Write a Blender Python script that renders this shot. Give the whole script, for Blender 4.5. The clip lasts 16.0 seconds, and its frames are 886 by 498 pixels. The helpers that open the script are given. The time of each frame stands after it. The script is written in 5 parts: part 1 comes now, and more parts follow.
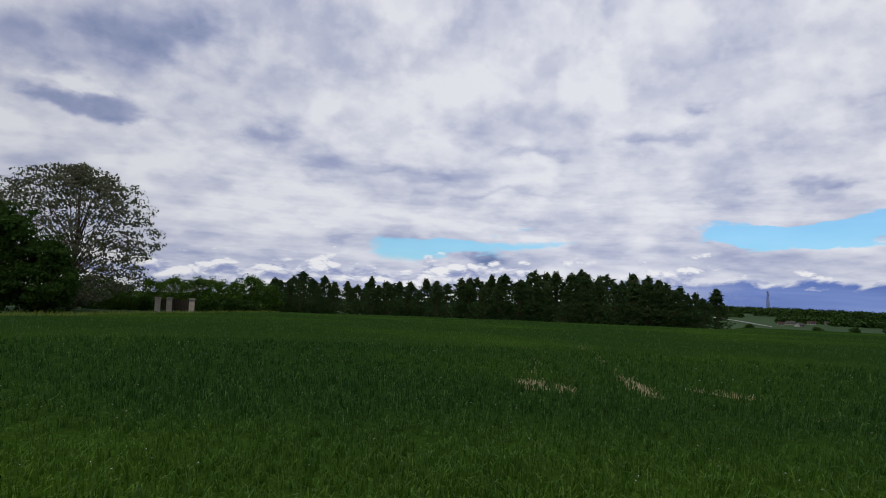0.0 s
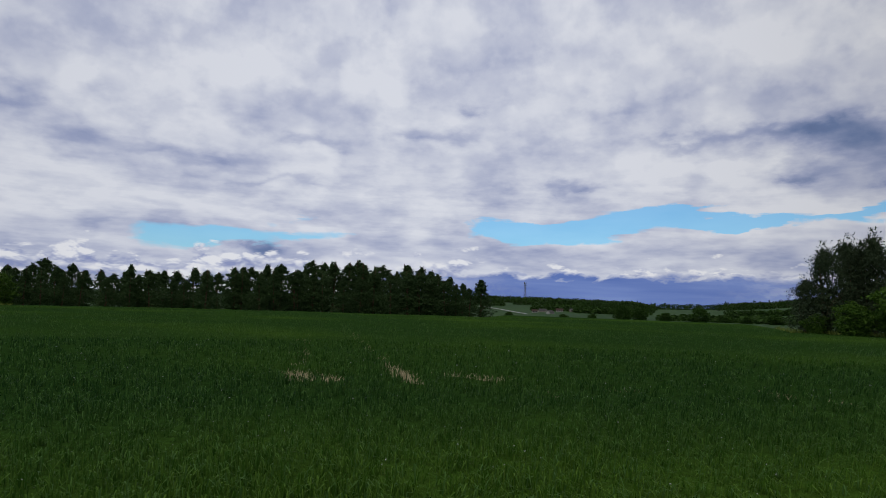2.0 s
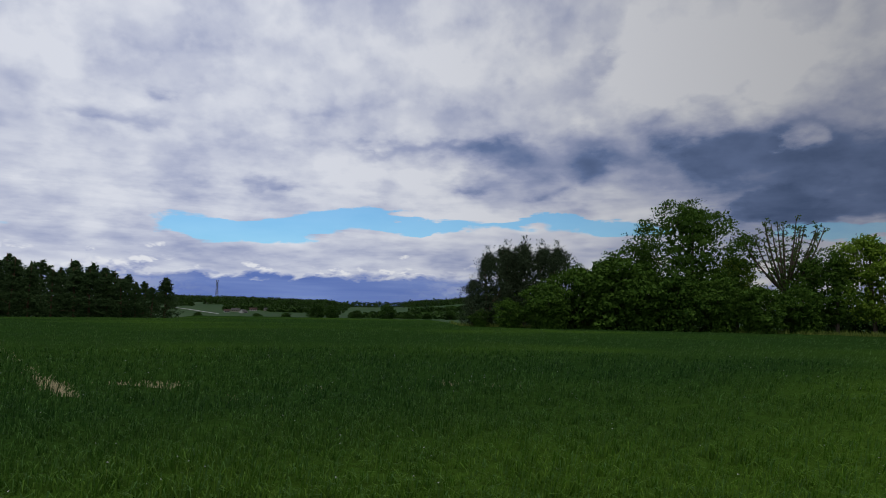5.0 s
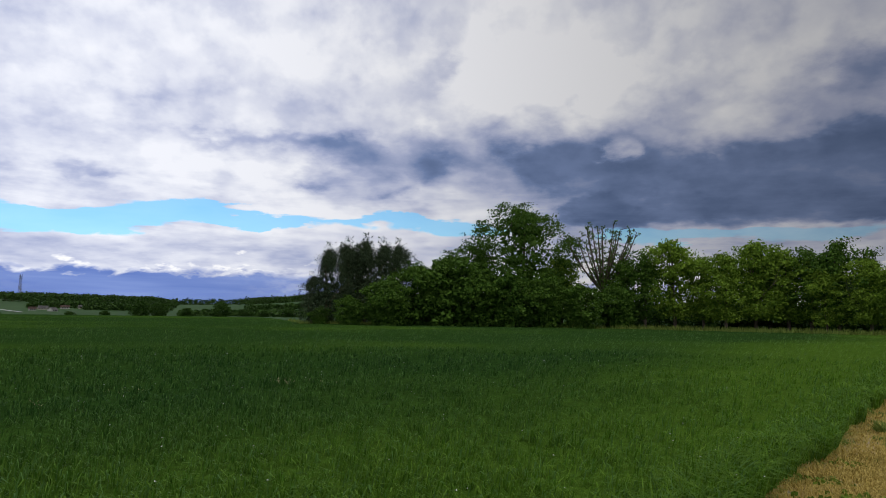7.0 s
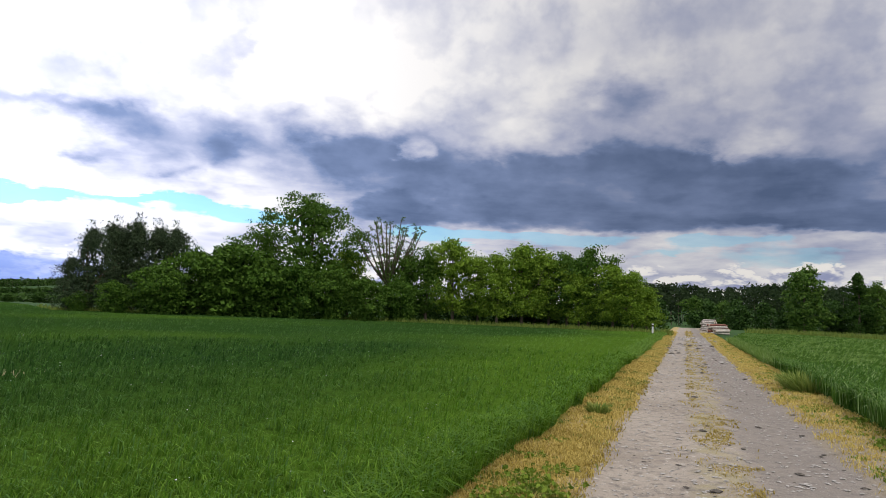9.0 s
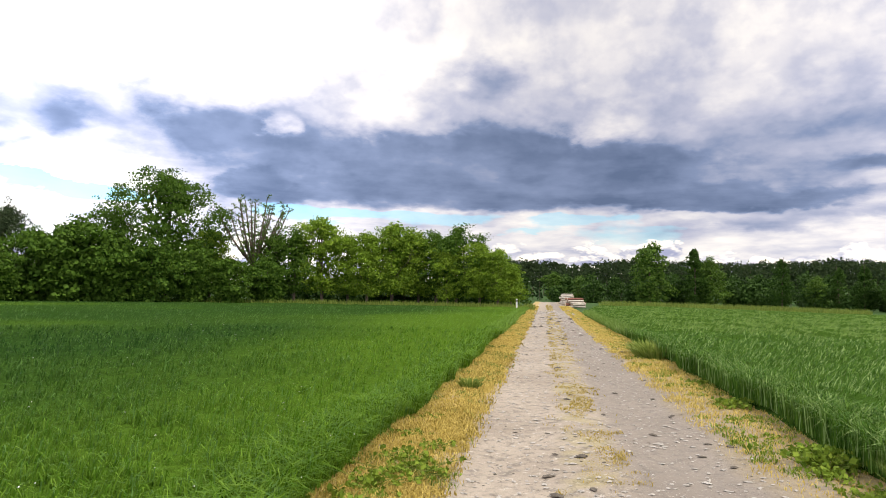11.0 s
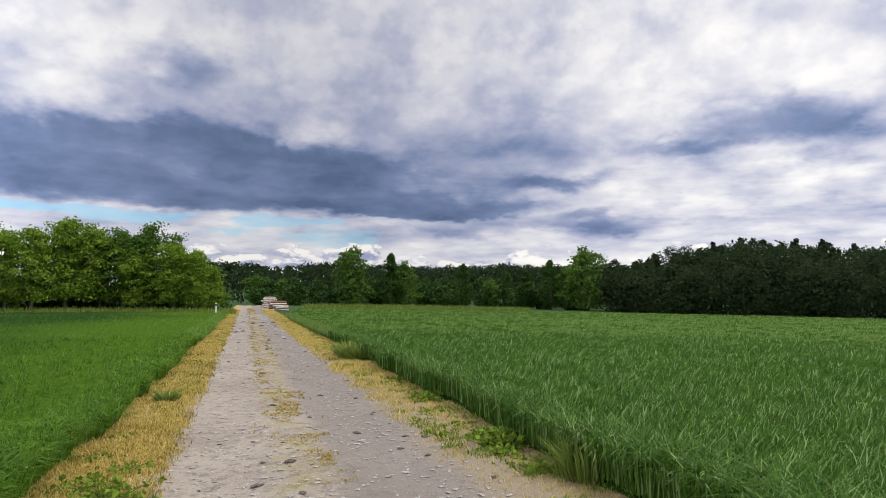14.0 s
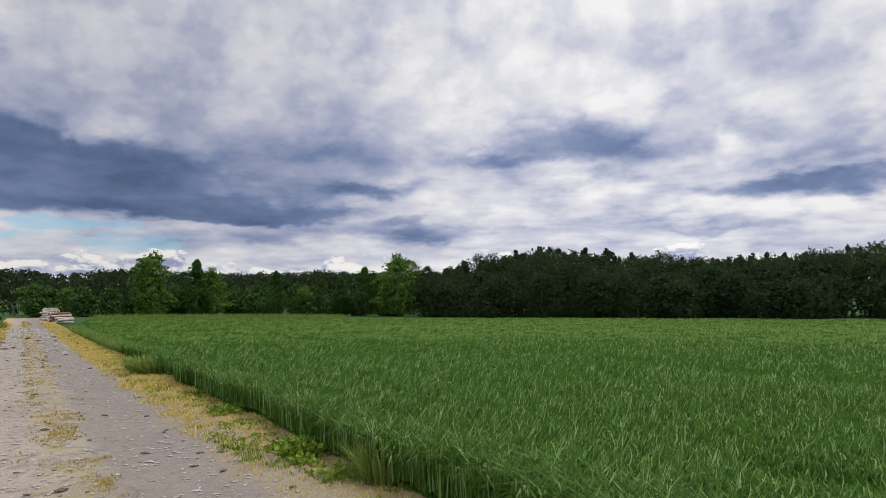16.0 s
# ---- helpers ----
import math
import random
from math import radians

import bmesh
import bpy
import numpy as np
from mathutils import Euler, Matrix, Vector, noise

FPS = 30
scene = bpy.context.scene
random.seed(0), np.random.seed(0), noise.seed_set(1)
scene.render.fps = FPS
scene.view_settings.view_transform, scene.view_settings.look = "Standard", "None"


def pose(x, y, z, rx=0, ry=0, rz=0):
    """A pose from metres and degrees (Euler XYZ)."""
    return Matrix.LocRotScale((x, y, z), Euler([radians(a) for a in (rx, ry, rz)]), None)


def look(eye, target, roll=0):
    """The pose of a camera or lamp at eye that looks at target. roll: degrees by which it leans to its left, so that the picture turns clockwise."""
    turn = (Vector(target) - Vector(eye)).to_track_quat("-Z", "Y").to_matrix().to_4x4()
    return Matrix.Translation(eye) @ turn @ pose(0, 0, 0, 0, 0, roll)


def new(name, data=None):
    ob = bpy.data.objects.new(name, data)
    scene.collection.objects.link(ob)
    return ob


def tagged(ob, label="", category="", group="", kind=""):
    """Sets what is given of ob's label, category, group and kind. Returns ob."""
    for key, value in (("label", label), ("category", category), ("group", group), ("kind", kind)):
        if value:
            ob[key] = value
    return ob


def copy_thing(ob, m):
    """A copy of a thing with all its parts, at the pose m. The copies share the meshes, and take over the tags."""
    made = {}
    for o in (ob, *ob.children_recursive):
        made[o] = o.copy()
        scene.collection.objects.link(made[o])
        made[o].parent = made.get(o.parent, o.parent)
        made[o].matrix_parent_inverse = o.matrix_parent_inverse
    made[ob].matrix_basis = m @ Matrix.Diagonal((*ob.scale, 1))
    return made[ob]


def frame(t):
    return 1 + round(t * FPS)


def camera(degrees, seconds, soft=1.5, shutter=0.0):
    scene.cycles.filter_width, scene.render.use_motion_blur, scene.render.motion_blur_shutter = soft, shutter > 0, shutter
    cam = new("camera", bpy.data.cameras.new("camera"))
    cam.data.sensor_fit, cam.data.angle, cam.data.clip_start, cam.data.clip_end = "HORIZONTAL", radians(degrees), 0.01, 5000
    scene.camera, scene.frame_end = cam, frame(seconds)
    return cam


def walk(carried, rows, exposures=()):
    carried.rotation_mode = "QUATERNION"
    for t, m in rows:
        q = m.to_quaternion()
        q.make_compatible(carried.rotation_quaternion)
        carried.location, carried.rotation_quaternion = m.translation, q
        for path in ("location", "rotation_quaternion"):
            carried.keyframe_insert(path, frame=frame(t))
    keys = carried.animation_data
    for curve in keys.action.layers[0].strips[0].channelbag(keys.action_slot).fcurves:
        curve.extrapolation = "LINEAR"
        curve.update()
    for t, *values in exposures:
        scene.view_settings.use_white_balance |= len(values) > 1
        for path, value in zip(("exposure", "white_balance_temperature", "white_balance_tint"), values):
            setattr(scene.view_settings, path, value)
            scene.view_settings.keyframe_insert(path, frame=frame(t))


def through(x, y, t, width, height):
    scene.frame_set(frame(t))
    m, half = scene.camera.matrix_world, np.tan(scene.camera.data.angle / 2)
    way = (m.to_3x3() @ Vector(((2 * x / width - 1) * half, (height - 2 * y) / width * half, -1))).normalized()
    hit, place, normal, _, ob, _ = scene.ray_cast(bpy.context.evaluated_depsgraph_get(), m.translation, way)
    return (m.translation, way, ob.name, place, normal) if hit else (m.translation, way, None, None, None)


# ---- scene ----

# camera: held at eye height on the farm track, turning from north to south-south-east
cam = camera(68.21, 16.0, soft=0.75)
walk(cam, [
    (0.0, pose(-0.285, 0.250, 1.591, 95.18, -2.25, -1.06)),
    (0.5, pose(-0.272, 0.241, 1.601, 95.06, -1.98, -4.91)),
    (1.0, pose(-0.216, 0.202, 1.593, 94.92, -1.83, -9.95)),
    (1.5, pose(-0.147, 0.222, 1.595, 95.01, -1.84, -15.36)),
    (2.0, pose(-0.112, 0.177, 1.610, 95.02, -1.80, -20.26)),
    (2.5, pose(-0.075, 0.168, 1.616, 95.10, -1.83, -24.55)),
    (3.0, pose(-0.026, 0.194, 1.605, 94.93, -1.67, -27.49)),
    (3.5, pose(0.035, 0.166, 1.609, 95.36, -1.05, -30.97)),
    (4.0, pose(0.076, 0.107, 1.597, 95.20, -1.11, -34.16)),
    (4.5, pose(0.059, 0.121, 1.613, 95.11, -2.05, -40.56)),
    (5.0, pose(0.077, 0.158, 1.611, 95.53, -0.92, -46.41)),
    (7.5, pose(0.065, 0.038, 1.581, 95.69, -1.33, -65.63)),
    (8.0, pose(0.002, -0.065, 1.582, 95.95, -1.63, -71.80)),
    (8.5, pose(0.104, -0.205, 1.586, 95.59, -1.81, -74.20)),
    (9.0, pose(0.078, -0.307, 1.568, 95.29, -2.14, -78.46)),
    (11.5, pose(0.163, -0.180, 1.585, 93.41, -0.85, -93.92)),
    (12.0, pose(0.143, -0.131, 1.592, 93.35, -1.01, -99.29)),
    (12.5, pose(0.165, -0.104, 1.592, 93.78, -1.07, -103.45)),
    (13.0, pose(0.143, -0.078, 1.603, 94.31, -0.79, -106.41)),
    (13.5, pose(0.138, -0.077, 1.594, 94.39, -0.31, -109.68)),
    (14.0, pose(0.094, -0.128, 1.608, 94.24, -0.33, -115.39)),
    (14.5, pose(0.005, -0.164, 1.616, 94.89, -0.24, -119.19)),
    (15.0, pose(-0.020, -0.176, 1.622, 95.07, -0.05, -122.71)),
    (15.5, pose(-0.029, -0.216, 1.613, 94.93, 0.54, -126.97)),
    (16.0, pose(-0.039, -0.205, 1.609, 94.80, 0.53, -131.39)),
], exposures=[(0.0, -1.6, 6450, 10), (1.5, -1.74, 6350, 10), (3.0, -1.76, 6250, 10), (5.0, -1.74, 6250, 10), (7.5, -1.12, 6450, 10), (9.0, -0.56, 6600, 10), (11.5, 0.16, 7200, 10), (12.5, 0.17, 7100, 10), (13.5, -0.15, 6750, 10), (14.5, -0.44, 6500, 10), (16.0, -0.5, 6500, 10)])
# ---- world: broken cloud over a Nishita sky, weak veiled sun
SUN_AZ, SUN_EL = 218.0, 57.0
world = bpy.data.worlds.new("sky")
scene.world = world
world.use_nodes = True
wt = world.node_tree
wt.nodes.clear()


def wn(kind, **props):
    n = wt.nodes.new(kind)
    for k, v in props.items():
        if k == "operation":
            n.operation = v
        elif k == "data_type":
            n.data_type = v
        elif k == "blend_type":
            n.blend_type = v
    return n


def wm(op, a, b=0.0, c=0.0, clamp=False):
    n = wn("ShaderNodeMath", operation=op)
    n.use_clamp = clamp
    for s, v in zip(n.inputs, (a, b, c)):
        if isinstance(v, (int, float)):
            s.default_value = v
        else:
            wt.links.new(v, s)
    return n.outputs[0]


def wnoise(vec, scale, detail, rough, distort=0.0, seed=0.0):
    mp = wn("ShaderNodeMapping")
    mp.inputs["Location"].default_value = (seed, seed * 0.7, seed * 1.3)
    wt.links.new(vec, mp.inputs["Vector"])
    n = wn("ShaderNodeTexNoise")
    n.inputs["Scale"].default_value = scale
    n.inputs["Detail"].default_value = detail
    n.inputs["Roughness"].default_value = rough
    n.inputs["Distortion"].default_value = distort
    wt.links.new(mp.outputs[0], n.inputs["Vector"])
    return n.outputs["Fac"]


def wcombine(x, y, z):
    n = wn("ShaderNodeCombineXYZ")
    for s, v in zip(n.inputs, (x, y, z)):
        if isinstance(v, (int, float)):
            s.default_value = v
        else:
            wt.links.new(v, s)
    return n.outputs[0]


def wmix(fac, a, b):
    n = wn("ShaderNodeMix", data_type="RGBA")
    for s, v in ((n.inputs[0], fac), (n.inputs[6], a), (n.inputs[7], b)):
        if isinstance(v, tuple):
            s.default_value = (*v, 1)
        elif isinstance(v, (int, float)):
            s.default_value = v
        else:
            wt.links.new(v, s)
    return n.outputs[2]


def wramp(fac, stops):
    n = wn("ShaderNodeValToRGB")
    e = n.color_ramp.elements
    while len(e) < len(stops):
        e.new(0.5)
    for el_, (p, col) in zip(e, stops):
        el_.position = p
        el_.color = (*col, 1)
    wt.links.new(fac, n.inputs[0])
    return n.outputs[0]


tc = wn("ShaderNodeTexCoord")
sep = wn("ShaderNodeSeparateXYZ")
wt.links.new(tc.outputs["Generated"], sep.inputs[0])
SX, SY, SZ = sep.outputs
AZ = wm("MULTIPLY", wm("ARCTAN2", SX, SY), 57.2958)
EL = wm("MULTIPLY", wm("ARCSINE", SZ), 57.2958)


def wsoft(v, lo, hi, a=0.0, b=1.0):
    n = wn("ShaderNodeMapRange")
    n.interpolation_type = "SMOOTHSTEP"
    for i, q in enumerate((lo, hi, a, b)):
        n.inputs[i + 1].default_value = q
    wt.links.new(v, n.inputs[0])
    return n.outputs[0]


def angles(az_scale, el_scale, lift=0.0):
    return wcombine(wm("MULTIPLY", AZ, az_scale), wm("MULTIPLY_ADD", EL, el_scale, lift), 0.0)


# bearing against the log of the distance along a level deck: heaps overhead, flatter rows towards the horizon
depth = wm("LOGARITHM", wm("DIVIDE", 1.0, wm("ADD", wm("MAXIMUM", SZ, 0.0), 0.10)), 2.71828)


def deck_at(lift=0.0):
    return wcombine(wm("MULTIPLY", AZ, 0.10), wm("MULTIPLY_ADD", depth, 3.4, lift), 0.0)


def warped(vec, amount):
    jig = wn("ShaderNodeTexNoise")
    jig.inputs["Scale"].default_value = 1.6
    jig.inputs["Detail"].default_value = 4
    wt.links.new(vec, jig.inputs["Vector"])
    add = wn("ShaderNodeVectorMath", operation="MULTIPLY_ADD")
    wt.links.new(jig.outputs["Color"], add.inputs[0])
    add.inputs[1].default_value = (amount, amount, 0.0)
    wt.links.new(vec, add.inputs[2])
    return add.outputs[0]


def billow(vec, scale, seed):
    """Round heaps parted by darker creases, with smaller heaps on them."""
    total = None
    for i, amp in enumerate((0.52, 0.27, 0.14, 0.08)):
        n = wnoise(vec, scale * 2.15 ** i, 0, 0.5, 0.0, seed + 3.3 * i)
        ridge = wm("MULTIPLY", wm("ABSOLUTE", wm("SUBTRACT", n, 0.5)), 4.0 * amp)
        total = wm("ADD", ridge, total) if total else ridge
    return total


heaps = billow(warped(deck_at(), 0.6), 0.9, 4.0)
soft = wnoise(deck_at(), 1.5, 6, 0.5, 0.0, 14.0)
soft_low = wnoise(deck_at(0.17), 1.5, 6, 0.5, 0.0, 14.0)
relief = wm("SUBTRACT", soft_low, soft)
tufts = wnoise(deck_at(), 3.4, 5, 0.5, 0.0, 41.0)
cells = wnoise(deck_at(), 0.75, 4, 0.5, 0.2, 3.1)
fluff = wnoise(angles(0.14, 0.24), 1.0, 7, 0.55, 0.5, 5.0)
rag_a = wnoise(angles(0.12, 0.22), 1.1, 6, 0.58, 0.0, 21.0)
rag_b = wnoise(angles(0.10, 0.22), 1.2, 6, 0.58, 0.0, 33.0)
WAZ = wm("MULTIPLY_ADD", wm("SUBTRACT", rag_a, 0.5), 13.0, AZ)
WEL = wm("MULTIPLY_ADD", wm("SUBTRACT", rag_b, 0.5), 4.0, wm("MULTIPLY_ADD", wm("SUBTRACT", heaps, 0.4), 1.6, EL))
wave = wnoise(angles(0.08, 0.60), 1.0, 6, 0.58, 0.3, 77.0)
GEL = wm("MULTIPLY_ADD", wm("SUBTRACT", rag_b, 0.5), 2.6, wm("MULTIPLY_ADD", wm("SUBTRACT", wave, 0.5), 2.6, EL))
field_of = {"cloud": wm("ADD", 0.0, 0.0), "gap": wm("ADD", 0.0, 0.0)}


def lump(kind, az, el, wide, up, down, amount, edge=1.0):
    """A mass of cloud, or a clearing, round a direction in degrees, with its own reach upward and downward."""
    u = wm("MULTIPLY_ADD", WAZ, 1 / wide, -az / wide)
    v = wm("SUBTRACT", WEL if kind == "cloud" else GEL, el)
    v = wm("MAXIMUM", wm("MULTIPLY", v, 1 / up), wm("MULTIPLY", v, -1 / down))
    q = wm("MULTIPLY_ADD", v, v, wm("MULTIPLY", u, u))
    q = wm("POWER", q, edge) if edge != 1.0 else q
    field_of[kind] = wm("MULTIPLY_ADD", wm("POWER", 0.3679, q), amount, field_of[kind])


def cloud(*a):
    lump("cloud", *a)


def gap(*a):
    lump("gap", *a, 1.5)


gap(-1.3, 5.5, 4.0, 0.8, 1.0, 0.95)
gap(4.1, 5.4, 4.9, 0.6, 0.7, 0.85)
gap(9.3, 5.9, 2.9, 0.4, 0.5, 0.70)
gap(7.3, 6.9, 1.4, 0.3, 0.3, 0.60)
gap(25.0, 7.3, 3.1, 0.9, 1.0, 0.95)
gap(29.0, 6.8, 4.3, 0.8, 0.8, 0.90)
gap(33.8, 7.5, 3.2, 0.9, 0.8, 0.95)
gap(28.1, 6.8, 5.5, 0.8, 1.0, 0.95)
gap(34.5, 7.2, 5.9, 0.9, 0.8, 0.95)
gap(42.7, 7.9, 6.9, 0.6, 0.5, 0.85)
gap(51.5, 7.7, 4.2, 0.3, 0.4, 0.70)
gap(60.3, 7.3, 2.1, 0.7, 0.5, 0.85)
gap(57.0, 8.0, 3.0, 0.3, 0.3, 0.60)
gap(39.1, 7.6, 6.4, 0.4, 0.5, 0.70)
gap(64.0, 7.7, 2.7, 0.7, 0.6, 0.90)
gap(78.6, 6.3, 3.2, 0.5, 0.5, 0.90)
gap(39.2, 8.2, 3.6, 0.5, 0.5, 0.90)
gap(44.5, 7.9, 4.0, 0.4, 0.4, 0.70)
gap(56.7, 7.8, 5.1, 0.4, 0.7, 0.80)
gap(61.5, 7.6, 1.9, 0.7, 0.5, 0.80)
gap(77.9, 6.5, 3.4, 0.7, 0.9, 0.95)
gap(82.7, 6.8, 4.3, 0.4, 0.5, 0.85)
gap(90.6, 6.8, 4.9, 0.4, 0.7, 0.80)
gap(97.4, 4.9, 2.0, 0.3, 0.3, 0.60)
gap(83.9, 6.5, 4.2, 0.5, 0.7, 0.85)
gap(90.1, 6.3, 4.4, 0.5, 0.6, 0.85)
gap(101.5, 6.1, 3.5, 0.6, 0.7, 0.80)
gap(107.9, 5.5, 2.9, 0.4, 0.5, 0.60)
gap(101.8, 6.3, 3.4, 0.5, 0.6, 0.75)
gap(99.3, 5.1, 2.1, 0.4, 0.4, 0.60)
gap(105.0, 4.9, 3.2, 0.4, 0.4, 0.60)
cloud(-26.5, 20.1, 5.2, 2.8, 2.1, -0.45)
cloud(-21.9, 22.2, 2.6, 2.0, 1.7, -0.30)
cloud(-28.4, 14.7, 3.5, 1.2, 0.8, -0.42, 2)
cloud(-32.4, 17.6, 2.5, 1.6, 1.6, -0.20)
cloud(-30.1, 16.2, 1.9, 1.0, 0.6, 0.35)
cloud(-20.9, 20.3, 2.6, 2.5, 2.6, 0.15)
cloud(-17.7, 19.5, 1.8, 1.3, 0.9, -0.15)
cloud(-14.5, 13.9, 2.8, 0.9, 0.7, -0.30)
cloud(-10.6, 12.2, 3.9, 1.0, 0.6, -0.30)
cloud(-7.8, 15.0, 2.5, 0.9, 0.7, -0.15)
cloud(-3.2, 23.2, 4.6, 2.6, 2.3, 0.15)
cloud(4.1, 18.9, 7.1, 2.8, 1.9, 0.15)
cloud(-1.1, 11.6, 5.0, 0.6, 0.5, -0.25)
cloud(8.8, 13.5, 3.0, 0.6, 0.5, -0.25)
cloud(3.8, 15.1, 4.0, 1.0, 0.7, -0.12)
cloud(18.4, 14.8, 4.1, 0.8, 0.6, -0.30)
cloud(23.5, 17.0, 1.1, 0.8, 0.5, -0.30)
cloud(30.7, 21.6, 4.6, 1.6, 1.6, -0.12)
cloud(34.3, 16.7, 2.1, 0.5, 0.4, -0.15)
cloud(29.8, 10.4, 2.7, 0.4, 0.3, -0.25)
cloud(28.3, 19.5, 6.0, 1.6, 1.3, 0.10)
cloud(4.7, 4.1, 2.2, 1.1, 0.9, -0.40, 2)
cloud(51.5, 13.5, 4.6, 2.0, 2.2, -0.50)
cloud(47.2, 14.5, 5.4, 0.7, 0.9, -0.35)
cloud(40.2, 14.5, 3.8, 0.5, 0.6, -0.25)
cloud(58.6, 12.5, 3.3, 1.9, 1.5, -0.55)
cloud(49.4, 10.7, 1.7, 0.7, 0.7, -0.40)
cloud(56.3, 10.4, 1.0, 0.5, 0.4, -0.30)
cloud(59.0, 20.8, 1.5, 2.3, 2.8, -0.22)
cloud(48.6, 21.4, 5.3, 2.1, 2.6, 0.15)
cloud(58.7, 16.2, 1.1, 1.6, 1.0, 0.20)
cloud(44.9, 12.1, 6.8, 0.7, 0.8, 0.20)
cloud(4.2, 9.8, 6.3, 0.3, 0.3, -0.15)
cloud(70.7, 13.5, 5.4, 2.2, 2.7, -0.40)
cloud(72.6, 8.5, 4.8, 1.3, 1.3, -0.50, 2)
cloud(70.8, 20.1, 5.5, 2.9, 2.6, 0.20)
cloud(91.1, 10.4, 17.5, 3.5, 2.9, -0.55, 2)
cloud(97.9, 12.0, 29.6, 5.2, 5.4, -0.22)
cloud(94.9, 13.3, 10.8, 2.6, 2.7, -0.28)
cloud(103.9, 10.3, 14.6, 2.4, 2.2, -0.25)
cloud(109.8, 10.2, 20.3, 3.6, 3.7, -0.16)
cloud(149.3, 12.0, 16.9, 4.6, 3.3, -0.14)
cloud(98.2, 22.5, 8.3, 2.8, 2.5, -0.12)
cloud(54.7, 18.8, 7.4, 2.7, 2.3, -0.15)
cloud(125.4, 14.9, 10.1, 3.4, 3.0, -0.12)
cloud(70.2, 12.9, 6.0, 2.4, 2.0, -0.42)
cloud(93.8, 17.9, 4.4, 1.3, 0.9, -0.40)
cloud(93.7, 9.8, 10.7, 2.7, 2.3, -0.22, 2)
cloud(74.2, 13.6, 1.9, 1.3, 1.0, 0.50, 2)
cloud(101.9, 13.7, 3.8, 1.5, 1.3, 0.25)
cloud(71.0, 20.5, 8.6, 2.7, 2.8, 0.20)
cloud(78.8, 10.8, 2.5, 0.6, 0.5, 0.15)
cloud(91.9, 11.8, 11.6, 2.4, 2.9, -0.30, 2)
cloud(78.5, 8.1, 9.5, 0.8, 0.8, -0.20)
cloud(102.4, 8.1, 14.6, 1.5, 1.4, -0.30, 2)
cloud(94.9, 12.6, 5.5, 1.4, 1.4, -0.15)
cloud(108.3, 8.6, 6.3, 1.0, 1.2, -0.25)
cloud(107.8, 11.3, 3.9, 0.6, 0.5, -0.30)
cloud(116.8, 8.0, 5.9, 0.9, 0.9, -0.40)
cloud(115.4, 5.9, 4.6, 0.6, 0.5, -0.25)
cloud(121.2, 9.9, 5.1, 1.1, 1.1, -0.25)
cloud(126.6, 10.3, 3.5, 0.6, 0.6, -0.22)
cloud(129.2, 6.0, 3.4, 0.5, 0.4, -0.25)
cloud(103.4, 13.2, 3.5, 1.4, 1.2, 0.20)
cloud(93.8, 16.8, 3.5, 1.0, 0.9, -0.20)
cloud(70.0, 14.0, 5.3, 2.1, 2.5, -0.22)
cloud(75.8, 19.6, 12.7, 2.5, 2.5, 0.12)
cloud(98.6, 12.7, 2.9, 1.6, 1.6, -0.30)
cloud(99.1, 9.4, 4.3, 1.0, 1.0, -0.20)
cloud(107.3, 9.4, 5.0, 0.9, 0.9, -0.35, 2)
cloud(106.4, 11.8, 3.3, 0.4, 0.5, -0.20)
cloud(113.9, 7.6, 9.5, 0.8, 0.8, -0.42, 2)
cloud(124.3, 10.0, 3.0, 0.5, 0.6, -0.30)
cloud(127.3, 6.6, 7.4, 0.5, 0.6, -0.35)
cloud(123.3, 13.1, 4.9, 1.4, 1.2, -0.20)
cloud(116.5, 14.3, 4.7, 2.3, 1.9, -0.15)
cloud(142.3, 13.8, 5.3, 1.7, 1.7, -0.45)
cloud(136.3, 12.6, 6.5, 0.6, 0.7, -0.32)
cloud(147.0, 12.4, 2.8, 1.9, 1.4, -0.35)
cloud(160.9, 8.7, 6.8, 1.2, 1.2, -0.60, 2)
cloud(163.3, 11.4, 3.6, 1.7, 1.2, -0.35)
cloud(157.2, 13.2, 2.5, 0.9, 0.7, -0.20)
cloud(154.8, 5.8, 5.0, 0.5, 0.4, -0.30)
cloud(149.6, 7.3, 4.5, 0.4, 0.4, -0.20)
cloud(142.5, 21.7, 3.9, 1.5, 1.3, -0.20)
cloud(154.1, 19.5, 6.5, 2.1, 2.2, -0.20)
cloud(162.2, 18.6, 4.5, 1.6, 1.8, -0.30)
cloud(153.7, 12.3, 1.7, 1.3, 1.1, 0.20)
cloud(144.6, 9.7, 5.7, 0.9, 0.7, 0.20)
cloud(134.9, 16.5, 3.0, 1.9, 1.9, 0.15)
cloud(74.0, 7.5, 6.5, 3.0, 2.5, -0.20)
cloud(106.0, 20.0, 18.0, 8.0, 6.0, -0.12)

# relief: soft heaps overhead, thin rows lower down, quieter inside the heavy grey masses
det = wm("MULTIPLY", wm("SUBTRACT", cells, 0.5), 0.45)
det = wm("MULTIPLY_ADD", wm("SUBTRACT", heaps, 0.40), 0.10, det)
det = wm("MULTIPLY_ADD", wm("SUBTRACT", wsoft(soft, 0.41, 0.57), 0.55), 0.26, det)
det = wm("MULTIPLY_ADD", wm("SUBTRACT", wsoft(tufts, 0.38, 0.60), 0.55), 0.13, det)
det = wm("MULTIPLY_ADD", relief, 0.85, det)
low_rows = wm("MULTIPLY", wm("SUBTRACT", wave, 0.5), wsoft(EL, 16.0, 7.0))
det = wm("MULTIPLY_ADD", low_rows, 0.95, det)
body = wn("ShaderNodeMath", operation="SMOOTH_MAX")
